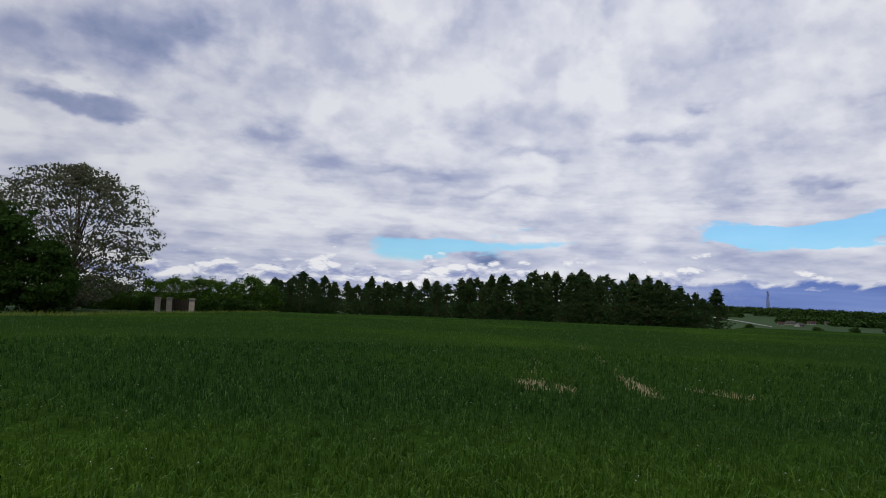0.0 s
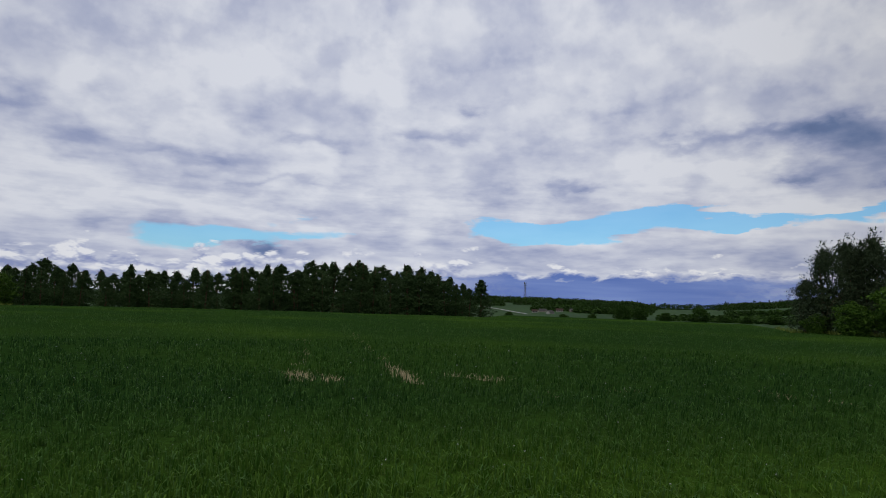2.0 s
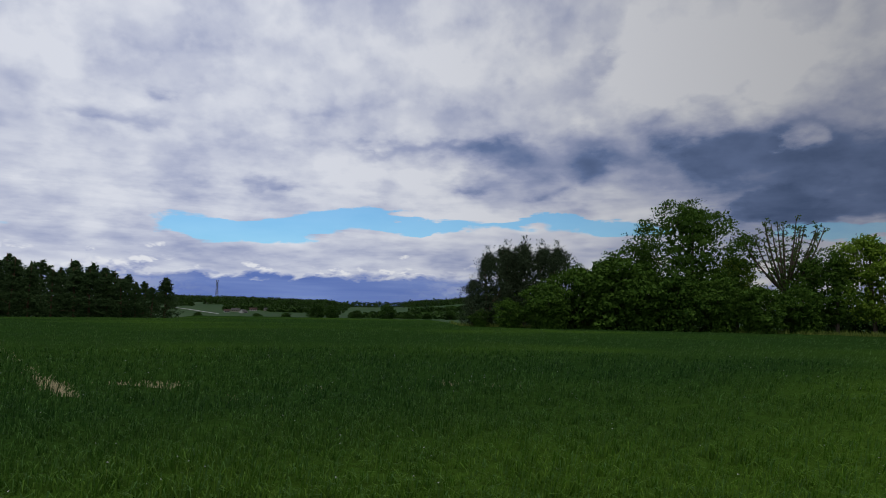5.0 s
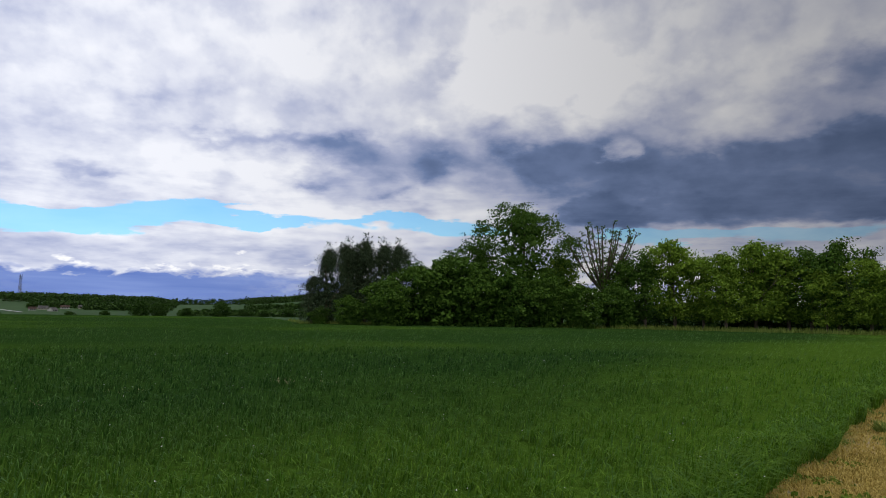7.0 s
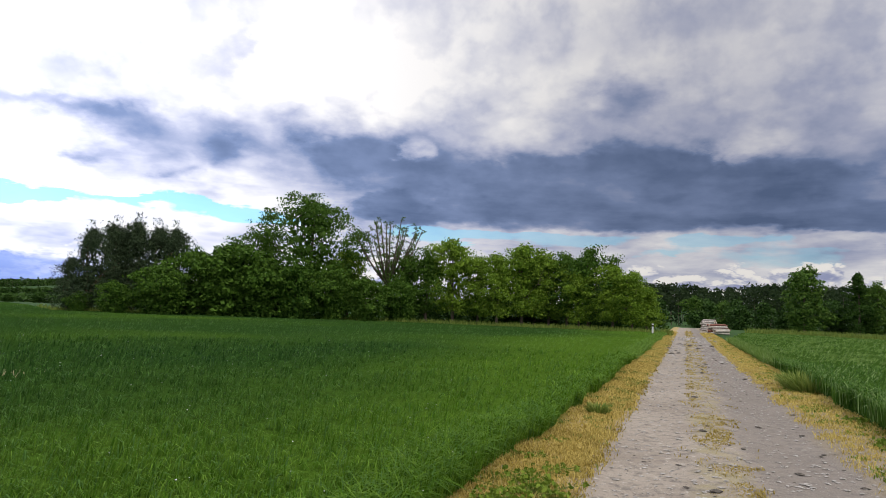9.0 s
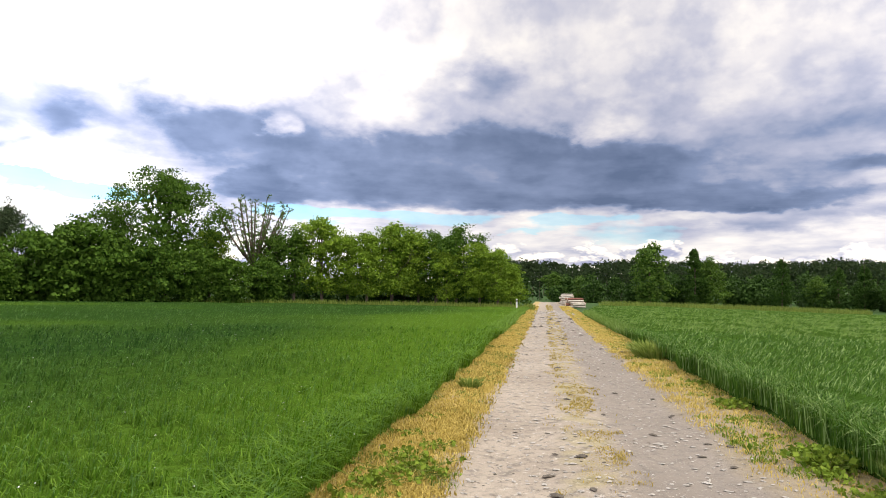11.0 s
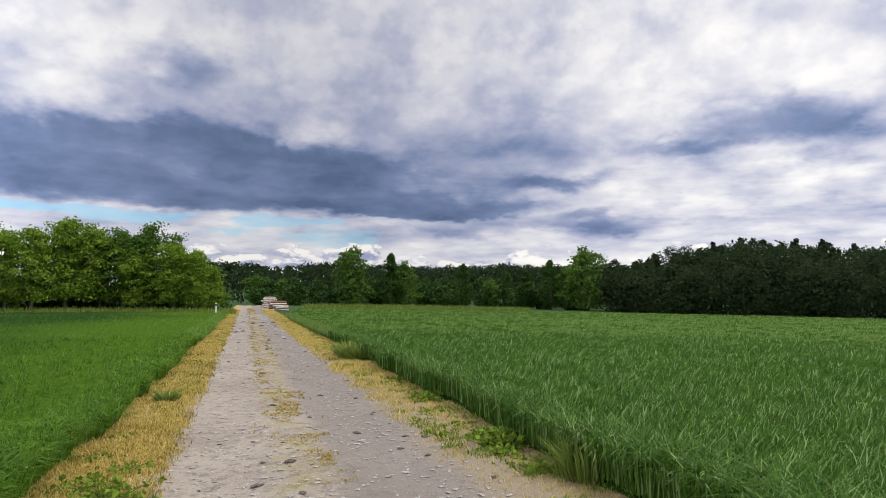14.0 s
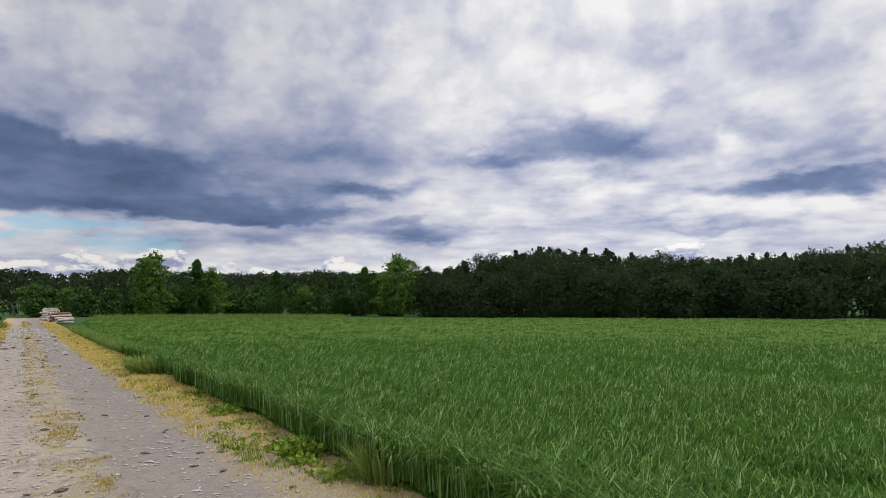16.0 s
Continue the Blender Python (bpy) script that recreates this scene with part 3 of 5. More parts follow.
def track_material():
    m = material("pale_gravel_track")
    k = Nodes(m)
    pos = k.where()
    dot = k.put("ShaderNodeVectorMath")
    dot.operation = "DOT_PRODUCT"
    k.link(pos, dot.inputs[0])
    dot.inputs[1].default_value = (ROAD_LEFT[0], ROAD_LEFT[1], 0)
    across = dot.outputs["Value"]
    wob = k.noise(pos, 0.8, 4)
    n1 = k.noise(pos, 0.6, 5, 0.6)
    n2 = k.noise(pos, 7.0, 5, 0.65)
    n3 = k.noise(pos, 38.0, 4, 0.6)
    n4 = k.noise(pos, 2.2, 6, 0.7, 0.4)
    col = k.mix(k.steps(n1, 0.3, 0.7), (0.270, 0.228, 0.186), (0.352, 0.303, 0.250))
    col = k.mix(k.steps(n2, 0.46, 0.72), col, (0.165, 0.145, 0.126))
    n5 = k.noise(pos, 15.0, 3, 0.6, 0.6)
    col = k.mix(k.math("MULTIPLY", k.steps(n5, 0.60, 0.70), 0.8), col, (0.47, 0.43, 0.38))
    col = k.mix(k.math("MULTIPLY", k.steps(n5, 0.38, 0.29), 0.75), col, (0.115, 0.098, 0.085))
    # the wheel line on the rye side is damper and stonier
    col = k.mix(k.math("MULTIPLY", k.steps(k.math("MULTIPLY_ADD", wob, 0.7, across), -0.35, -0.75), 0.62), col, (0.170, 0.150, 0.136))
    col = k.mix(k.steps(n3, 0.6, 0.8), col, (0.43, 0.40, 0.35))
    col = k.mix(k.steps(n3, 0.36, 0.26), col, (0.11, 0.095, 0.08))
    col = k.mix(k.math("MULTIPLY", k.steps(n4, 0.56, 0.72), 0.55), col, (0.15, 0.125, 0.105))
    # moss and dry grass along the middle
    mid = k.math("ABSOLUTE", k.math("ADD", across, 0.62))
    mid = k.math("MULTIPLY_ADD", wob, -0.45, mid)
    strip = k.math("MULTIPLY", k.steps(mid, 0.12, -0.12), k.steps(k.noise(pos, 2.0, 6, 0.7), 0.42, 0.6))
    col = k.mix(k.math("MULTIPLY", strip, 0.4), col, (0.30, 0.26, 0.09))
    # earth and litter towards both edges
    side = k.math("ABSOLUTE", k.math("ADD", across, 0.65))
    side = k.math("MULTIPLY_ADD", wob, 0.5, side)
    edge = k.math("MULTIPLY", k.steps(side, 1.42, 1.75), k.steps(k.noise(pos, 6.0, 5, 0.7), 0.28, 0.50))
    col = k.mix(k.math("MULTIPLY", k.steps(across, -2.35, -2.7), 0.75), col, (0.235, 0.180, 0.095))
    col = k.mix(k.math("MULTIPLY", edge, k.math("MULTIPLY_ADD", k.steps(across, -1.5, 0.2), 0.6, 0.25)), col, (0.36, 0.265, 0.085))
    h = k.math("ADD", k.math("MULTIPLY_ADD", n3, 0.5, n2), k.math("MULTIPLY", n4, 1.5))
    k.out(k.surface(col, 0.92, 0.15, k.bump(h, 0.85, 0.035)))
    return m


M_TRACK = track_material()


def build_track():
    us = np.concatenate([np.arange(-14, 24, 0.16), np.arange(24, 60, 0.6), np.arange(60, 171, 3.0)])
    vs = np.linspace(EDGE_R - 1.15, EDGE_L + 0.9, 45)
    uu, vv = np.meshgrid(us, vs, indexing="ij")
    x, y = uv_to_xy(uu, vv)
    c = vv + 0.65
    z = 0.015 + 0.03 * np.exp(-(c / 0.35) ** 2) - 0.025 * np.exp(-((np.abs(c) - 0.8) / 0.3) ** 2) + 0.05 * smooth(np.abs(c), 1.2, 1.8)
    z = z + 0.008 * waves(x, y, 0.23, 1) + 0.012 * waves(x, y, 0.9, 4)
    z = z + np.where(uu > 120, -0.02 * (uu - 120), 0)
    v = np.stack([x, y, z], -1).reshape(-1, 3)
    thing_np("road", v, [grid_faces(len(us), len(vs))[:, ::-1]], M_TRACK, "pale gravel farm track with a dry grass strip along its middle", "road", "structure", smooth=True)


build_track()


# ---- crops
def field_far(az):
    """How far the sown fields reach, by bearing."""
    return np.interp(az, [-90, -33, -28, -23, -20, -14, -5, 24, 26, 45, 48, 75, 97, 98.5, 100, 102.2, 103.2, 106, 122, 127, 200],
                     [40, 44, 48, 59, 65, 86, 96, 96, 135, 120, 68, 64, 62, 62, 40, 47, 77, 85, 85, 95, 95])


def bare(x, y):
    """Thin, dried-out stretches along old wheel lines in the wheat."""
    def line(x0, y0, x1, y1, w):
        dx, dy = x1 - x0, y1 - y0
        t = np.clip(((x - x0) * dx + (y - y0) * dy) / (dx * dx + dy * dy), 0, 1)
        return np.exp(-(np.hypot(x - x0 - t * dx, y - y0 - t * dy) / w) ** 2)
    b = 1.7 * line(1.68, 12.4, 1.78, 13.4, 0.26) + 1.0 * line(2.15, 11.9, 2.3, 12.9, 0.2) + 0.4 * line(1.8, 13.5, 4.2, 28.4, 0.2)
    b = b + 1.5 * line(3.6, 11.6, 3.95, 14.0, 0.19) + 0.6 * line(4.0, 14.2, 4.33, 17.0, 0.2) + 0.3 * line(4.4, 17.0, 6.5, 30.0, 0.25) + 1.6 * line(4.75, 12.6, 5.45, 12.4, 0.34)
    b = b + 0.9 * line(5.2, 12.0, 5.5, 11.9, 0.22) + 0.6 * line(5.2, 9.7, 5.6, 9.6, 0.25) + 0.5 * line(7.0, 10.2, 7.6, 10.1, 0.25) + 0.8 * line(9.8, 9.3, 9.9, 9.25, 0.3) + 0.8 * line(9.9, 8.3, 10.1, 8.2, 0.3)
    return np.clip(b * (0.9 + 0.5 * rough(x, y, 0.5, 4)), 0, 1)


def crop_height(x, y, right):
    h = np.where(right, 0.47, 0.36)
    if right:
        # an old wheel line where the rye stands lower, and one thin spot
        t = np.clip((x - 2.0) / 10.0, 0, 1)
        h = h * (1 - 0.42 * np.exp(-((y + 10.9 + 2.1 * t) / 0.3) ** 2) * (x > 0)) * (1 - 0.6 * np.exp(-((x - 1.75) / 0.5) ** 2 - ((y + 5.2) / 0.3) ** 2))
    return h * (1 + 0.12 * rough(x, y, 1.6, 5) + 0.08 * rough(x, y, 9.0, 8))


def field_canopy(name, mat, th0, th1, v_edge, right, label):
    th = np.radians(np.linspace(th0, th1, 260))
    ks = np.concatenate([[0, 0], np.linspace(0, 1, 90) ** 1.6])
    r0 = abs(v_edge) / np.sin(np.abs(th))
    a_deg = ROAD_AZ - np.degrees(th)
    far = field_far(a_deg)
    kk, tt = np.meshgrid(ks, th, indexing="ij")
    rr = r0[None] + (np.maximum(far - r0, 0.5))[None] * kk
    u, w = rr * np.cos(tt), rr * np.sin(tt)
    x, y = uv_to_xy(u, w)
    wob = 0.14 * rough(x, y, 1.2, 6) + 0.06 * rough(x, y, 5.0, 9)
    x, y = x + ROAD_LEFT[0] * wob * (kk < 0.02), y + ROAD_LEFT[1] * wob * (kk < 0.02)
    z = crop_height(x, y, right) * ((0.76 if right else 0.68) + 0.16 * rough(x, y, 0.5, 2))
    if not right:
        z = z * (1 - 0.6 * bare(x, y))
    rise = np.clip((np.abs(rr * np.sin(tt)) - abs(v_edge)) / 0.7, 0, 1)
    z = z * (0.12 + 0.88 * rise)
    z[0] = -0.05
    z = z - dip(x, y)
    v = np.stack([x, y, z], -1).reshape(-1, 3)
    f = grid_faces(len(ks), len(th))
    return thing_np(name, v, [f if not right else f[:, ::-1]], mat, label, "crop", "stuff", smooth=True)


def blades(n, az0, az1, r0, r1, right, rng, close):
    """Blades of a cereal: bent strips, thinner on the ground and broader the farther they stand."""
    az = rng.uniform(az0, az1, n)
    r = r0 * (r1 / r0) ** rng.random(n)
    x, y = r * np.sin(np.radians(az)), r * np.cos(np.radians(az))
    # one in eight stands along the edge towards the track
    m = n // 8
    u = 1.5 * 50 ** rng.random(m)
    ev = CROP_R - 0.5 * rng.random(m) ** 1.5 if right else CROP_L + 0.5 * rng.random(m) ** 1.5
    x[:m], y[:m] = uv_to_xy(u, ev)
    r[:m] = np.hypot(x[:m], y[:m])
    az[:m] = np.degrees(np.arctan2(x[:m], y[:m]))
    # gather into tufts
    k = n // 7
    pick = m + rng.integers(0, k, n)
    pick[:m] = rng.integers(0, m // 4, m)
    near = 0.022 * np.maximum(1, r[pick] / 9)
    x, y, r, az = x[pick] + near * rng.standard_normal(n), y[pick] + near * rng.standard_normal(n), r[pick], az[pick]
    v = x * ROAD_LEFT[0] + y * ROAD_LEFT[1]
    edge = 0.16 * rough(x, y, 1.2, 6) + 0.06 * rough(x, y, 5.0, 9)
    keep = (v < CROP_R + edge) if right else (v > CROP_L + edge)
    keep &= r < field_far(az)
    if not right:
        keep &= rng.random(n) > 0.93 * bare(x, y)
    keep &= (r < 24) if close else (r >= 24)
    x, y, r = x[keep], y[keep], r[keep]
    n = len(x)
    h = crop_height(x, y, right) * (rng.uniform(0.82, 1.10, n) if right else rng.uniform(0.6, 1.2, n))
    w = (0.0052 if right else 0.0047) * np.maximum(1, r / (9.0 if right else 7.5)) ** 0.8 * rng.uniform(0.7, 1.3, n)
    heading = -math.pi / 2 + rng.normal(0, 0.95 if right else 0.7, n)
    bend = rng.uniform(0.06, 0.20 if right else 0.40, n) * h
    w = w if close else 1.6 * w
    edgy = np.abs(x * ROAD_LEFT[0] + y * ROAD_LEFT[1]) - abs(CROP_R if right else CROP_L) < 0.7
    bend = np.where(edgy, 2.2 * bend, bend)
    heading = np.where(edgy, rng.uniform(0, 2 * math.pi, n), heading)
    low = np.where(edgy, 0.30, 0.74 if right else 0.45)
    drop = rng.uniform(-0.24, 0.20, n) * h
    turn = heading + math.pi / 2 + rng.uniform(-0.5, 0.5, n)
    cx, cy = np.cos(heading), np.sin(heading)
    px, py = np.cos(turn) * w, np.sin(turn) * w
    tilt = rng.normal(0, 0.07, (2, n)) * h
    tilt[1] -= 0.10 * h * (1 + 0.6 * rough(x, y, 3.0, 14))
    x1, y1, z1 = x + 0.5 * tilt[0], y + 0.5 * tilt[1], low * h
    x2, y2, z2 = x + tilt[0] + 0.25 * bend * cx, y + tilt[1] + 0.25 * bend * cy, 0.86 * h
    x3, y3, z3 = x2 + bend * cx, y2 + bend * cy, z2 + drop
    vv = np.stack([np.stack([x1 - px, y1 - py, z1], -1), np.stack([x1 + px, y1 + py, z1], -1), np.stack([x2 - px, y2 - py, z2], -1), np.stack([x2 + px, y2 + py, z2], -1),
                   np.stack([x3, y3, z3], -1)], 1).reshape(-1, 3)
    vv[:, 2] -= np.repeat(dip(x, y), 5)
    if not close:
        return vv.reshape(n, 5, 3)[:, [0, 1, 4]].reshape(-1, 3), [np.arange(3 * n).reshape(-1, 3)]
    o = np.arange(n)[:, None] * 5
    return vv, [o + np.array([[0, 1, 3, 2]]), o + np.array([[2, 3, 4]])]


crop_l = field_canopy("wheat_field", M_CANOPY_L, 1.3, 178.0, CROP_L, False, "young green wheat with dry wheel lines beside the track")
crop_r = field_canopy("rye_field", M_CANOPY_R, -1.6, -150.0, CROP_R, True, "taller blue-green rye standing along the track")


def straw(n, rng):
    """Dried stalks left standing along the thin wheel lines."""
    x, y = rng.uniform(1.0, 11.0, n), rng.uniform(7.5, 34.0, n)
    keep = rng.random(n) < bare(x, y) ** 1.5
    x, y = x[keep], y[keep]
    n = len(x)
    r = np.hypot(x, y)
    h = rng.uniform(0.05, 0.15, n)
    w = 0.004 * np.maximum(1, r / 7) * rng.uniform(0.7, 1.4, n)
    a, b = rng.uniform(0, 6.28, n), rng.uniform(0, 6.28, n)
    p = np.stack([x, y, rng.uniform(0.06, 0.16, n)], -1)
    sd = np.stack([np.cos(b) * w, np.sin(b) * w, 0 * w], -1)
    tip = p + np.stack([np.cos(a) * h * 0.7, np.sin(a) * h * 0.7, h * 0.8], -1)
    return np.stack([p - sd, p + sd, tip + sd * 0.5, tip - sd * 0.5], 1).reshape(-1, 3), [np.arange(4 * n).reshape(-1, 4)]


thing_np("straw", *straw(150000, RNG), M_STRAW, "pale dried stalks", kind="stuff", parent=crop_l)
# blades from 24 m on take the copy with the painted sheen
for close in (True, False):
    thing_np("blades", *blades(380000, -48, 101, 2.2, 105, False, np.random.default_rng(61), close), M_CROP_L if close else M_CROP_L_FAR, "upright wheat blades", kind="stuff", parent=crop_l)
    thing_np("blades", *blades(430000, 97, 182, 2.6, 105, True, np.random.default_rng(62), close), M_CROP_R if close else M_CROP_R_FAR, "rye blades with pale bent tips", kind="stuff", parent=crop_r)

# ---- trees
def tube_np(path, radii, sides=6):
    """A tapered limb along a path."""
    path = np.asarray(path, dtype=float)
    n = len(path)
    d = np.gradient(path, axis=0)
    d /= np.linalg.norm(d, axis=1, keepdims=True) + 1e-9
    ref = np.where(np.abs(d[:, 2:3]) > 0.9, [[1.0, 0, 0]], [[0, 0, 1.0]])
    a = np.cross(d, ref)
    a /= np.linalg.norm(a, axis=1, keepdims=True) + 1e-9
    b = np.cross(d, a)
    t = np.arange(sides) * 2 * math.pi / sides
    v = path[:, None] + np.asarray(radii)[:, None, None] * (np.cos(t)[None, :, None] * a[:, None] + np.sin(t)[None, :, None] * b[:, None])
    return v.reshape(-1, 3), grid_faces(n, sides, True)


def join_np(pieces):
    vs, fs, o = [], [], 0
    for v, f in pieces:
        vs.append(v)
        fs.append(f + o)
        o += len(v)
    return np.vstack(vs), np.vstack(fs)


def leaves_np(rng, centres, radii, per, size, aspect=0.55, flat=0.7, hang=0.0, facing=0.8):
    """Small leaf-shaped faces scattered round the ends of twigs."""
    c = np.repeat(centres, per, axis=0)
    rad = np.repeat(radii, per)
    n = len(c)
    d = rng.standard_normal((n, 3))
    d /= np.linalg.norm(d, axis=1, keepdims=True)
    d *= (rad * rng.random(n) ** 0.45)[:, None]
    d[:, 2] *= flat
    p = c + d
    # leaves face outward and up from their twig's end
    face = facing * d / (np.linalg.norm(d, axis=1, keepdims=True) + 1e-6) + [0, 0, 0.35] + 0.55 * rng.standard_normal((n, 3))
    a = rng.standard_normal((n, 3))
    a[:, 2] -= hang
    a = np.cross(face, a) if not hang else a
    a /= np.linalg.norm(a, axis=1, keepdims=True)
    b = np.cross(a, face)
    b /= np.linalg.norm(b, axis=1, keepdims=True)
    s = (size * rng.uniform(0.6, 1.35, n))[:, None]
    v = np.stack([p - a * s * 0.5, p + b * s * aspect * 0.5, p + a * s * 0.5, p - b * s * aspect * 0.5], 1).reshape(-1, 3)
    return v, np.arange(n * 4).reshape(-1, 4)


def profile(shape, t):
    """Half width of a crown, as a share of its widest, from its foot (0) to its top (1)."""
    t = np.asarray(t, dtype=float)
    if shape == "cone":
        return (1 - t) ** 0.85 * (0.75 + 0.25 * np.minimum(1, t / 0.15)) + 0.02
    if shape == "fan":
        return (0.25 + 0.75 * t ** 0.7) * (1 - t ** 6) ** 0.5
    if shape == "crown":
        return np.where(t < 0.42, 0.72 + 0.28 * t / 0.42, np.sqrt(np.maximum(0.0, 1 - (np.maximum(t - 0.42, 0) / 0.58) ** 2.4)))
    if shape == "pine":
        return np.where(t < 0.5, 0.85 + 0.15 * t / 0.5, np.maximum(0.0, 1 - (t - 0.5) / 0.5) ** 0.75 * (0.8 + 0.2 * np.cos(t * 40))) + 0.03
    if shape == "round":
        return np.sqrt(np.maximum(0.0, 1 - (2 * t - 1) ** 2))
    return np.sqrt(np.maximum(0.0, 1 - t ** 1.9)) ** 1.15 * (0.76 + 0.24 * np.minimum(1, t / 0.3))


def crown_points(rng, n, h, w, base, shape, lobes):
    """Ends of twigs inside an uneven crown."""
    t = rng.random(n)
    ang = rng.uniform(0, 2 * math.pi, n)
    la, lt = rng.uniform(0, 2 * math.pi, lobes), rng.uniform(0.1, 0.95, lobes)
    da = (ang[:, None] - la[None] + math.pi) % (2 * math.pi) - math.pi
    swell = np.exp(-(da / 0.6) ** 2 - ((t[:, None] - lt[None]) / 0.17) ** 2).max(axis=1)
    rad = w / 2 * profile(shape, t) * (0.48 + 0.66 * swell) * rng.random(n) ** 0.36
    pointed = shape in ("pine", "cone")
    m = n // (6 if pointed else 12)
    t[:m] = rng.uniform(0.72 if pointed else 0.78, 1.0, m)
    rad[:m] = w / 2 * profile(shape, t[:m]) * rng.random(m)
    z = base * h + (1 - base) * h * t * (0.9 + (0.05 if pointed else 0.14) * swell)
    return np.stack([rad * np.cos(ang), rad * np.sin(ang), z], -1)


def core_np(rng, h, w, base, shape, fill, n=230):
    """Larger leaf sprays deep inside a dense crown."""
    t = rng.uniform(0.02, 0.9, n)
    a = rng.uniform(0, 2 * math.pi, n)
    rad = w / 2 * fill * profile(shape, t) * rng.random(n) ** 0.5
    c = np.stack([rad * np.cos(a), rad * np.sin(a), base * h + (1 - base) * h * t * 0.95], -1)
    return leaves_np(rng, c, np.full(n, 0.06 * w), 4, 0.05 * w, 0.7, 1.0)


def make_tree(name, seed, h, w, base=0.15, shape="dome", clumps=90, per=34, leaf=0.24, aspect=0.55, clump_r=0.5, lobes=9, leaf_mat=None,
              bark=None, limbs=14, trunk_r=None, label="", category="tree", group="", flat=0.5, up=0.25, hang=0.0, core=0.7):
    """A tapered trunk with limbs, and a crown of many leaves with gaps; stands at the origin."""
    rng = np.random.default_rng(seed)
    clumps, per = int(clumps * 1.5), max(5, int(per * 0.75))
    pts = crown_points(rng, clumps, h, w, base, shape, lobes)
    tr = trunk_r or h * 0.018
    top = h * (0.97 if shape in ("pine", "cone") else 0.9)
    zs = np.linspace(-0.25, top, 9)
    sway = 0.02 * h * np.sin(np.linspace(0, 2.5, 9) + rng.uniform(0, 6))
    path = np.stack([sway - sway[0], 0.6 * (sway[::-1] - sway[-1]), zs], -1)
    rad = tr * (1.25 - np.linspace(0, 1, 9)) ** 0.9 * np.where(zs < 0.3, 1.25, 1.0)
    pieces = [tube_np(path, np.maximum(rad, 0.012), 7)]
    def bough(s, p, r0, r1, n):
        m = (s + p) / 2 + np.array([0, 0, up * np.linalg.norm(p - s) * rng.uniform(-0.1, 0.6)]) + 0.08 * np.linalg.norm(p - s) * rng.standard_normal(3)
        t = np.linspace(0, 1, n)[:, None]
        return (1 - t) ** 2 * s + 2 * t * (1 - t) * m + t ** 2 * p, np.linspace(r0, r1, n)

    # main limbs from the trunk, then twigs from the limbs to the leaves
    main = []
    order = rng.permutation(len(pts))
    for p in pts[order[: max(5, limbs // 6)]] * np.array([0.72, 0.72, 0.95]):
        z0 = max(0.1 * h, min(p[2] * rng.uniform(0.35, 0.7), 0.8 * h))
        s = np.array([np.interp(z0, zs, path[:, 0]), np.interp(z0, zs, path[:, 1]), z0])
        line, rr = bough(s, p, tr * 0.42, tr * 0.12, 6)
        main.append(line)
        pieces.append(tube_np(line, rr, 5))
    joints = np.vstack([m_[2:] for m_ in main])
    for p in pts[order[-limbs:]]:
        d = np.linalg.norm(joints - p, axis=1) + 0.6 * np.maximum(0, joints[:, 2] - p[2])
        line, rr = bough(joints[d.argmin()], p, tr * 0.13, tr * 0.035, 4)
        pieces.append(tube_np(line, rr, 4))
    root = new(name)
    tv, tf = join_np(pieces)
    thing_np("trunk", tv, [tf], bark or M_BARK, parent=root, smooth=True)
    slim = 1.0 - 0.55 * np.clip(pts[:, 2] / h, 0, 1) if shape in ("pine", "cone") else 1.0
    lv, lf = leaves_np(rng, pts, 1.35 * slim * clump_r * rng.uniform(0.6, 1.3, len(pts)), per, leaf, aspect, flat, hang, 0.25 if shape in ("pine", "cone") else 0.7)
    if core:
        lv, lf = join_np([(lv, lf), core_np(rng, h, w, base, shape, core)])
    thing_np("crown", lv, [lf], leaf_mat or M_LEAF, parent=root)
    return tagged(root, label, category, group)


def stand(ob, az, r, turn=0.0, scale=1.0, tall=1.0, dz=0.0):
    p = polar(az, r)
    z = float(ground_z(p.x, p.y)) + 0.03 + dz
    ob.matrix_basis = Matrix.Translation((p.x, p.y, z)) @ Matrix.Rotation(turn, 4, "Z") @ Matrix.Diagonal((scale, scale, scale * tall, 1))
    return ob


def plant(ob, az, r, turn=0.0, scale=1.0, tall=1.0, label="", dz=0.0):
    """A further tree of the same kind, at a bearing and distance."""
    p = polar(az, r)
    z = float(ground_z(p.x, p.y)) + 0.03 + dz
    m = Matrix.Translation((p.x, p.y, z)) @ Matrix.Rotation(turn, 4, "Z") @ Matrix.Diagonal((scale, scale, scale * tall, 1))
    ob2 = copy_thing(ob, Matrix.Identity(4))
    ob2.matrix_basis = m
    if label:
        tagged(ob2, label)
    return ob2


rnd = random.Random(11)

# pine grove across the wheat
PINE = "dark green pine in the grove behind the wheat"
pines = [make_tree("pine_tree", 100 + i, 9.2, 5.4 + 0.5 * i, 0.0, ("pine", "cone", "pine", "cone")[i], 120, 30, 0.34, 0.45, 0.52, 14, M_NEEDLE, M_PINE_BARK, 12,
                   0.13, PINE, "tree", "pine grove", 0.6) for i in range(4)]
first = {}
GROVE_AZ = [-13.6, -12.6, -11, -9.8, -8.7, -7.2, -5.6, -4.6, -3.7, -2.3, -1.0, 0.6, 2.4, 3.4, 4.5, 5.8, 7.2, 8.6, 10.0, 11.4, 12.8, 14.0, 15.4, 16.9, 18.2, 19.4, 20.4, 21.4, 22.7]
grove_top = lambda a: float(np.interp(a, [-14, -8, 0, 5, 9, 17, 19, 21, 22.4, 23], [2.5, 2.4, 2.5, 3.1, 3.8, 3.8, 3.3, 2.6, 2.9, 2.5]))
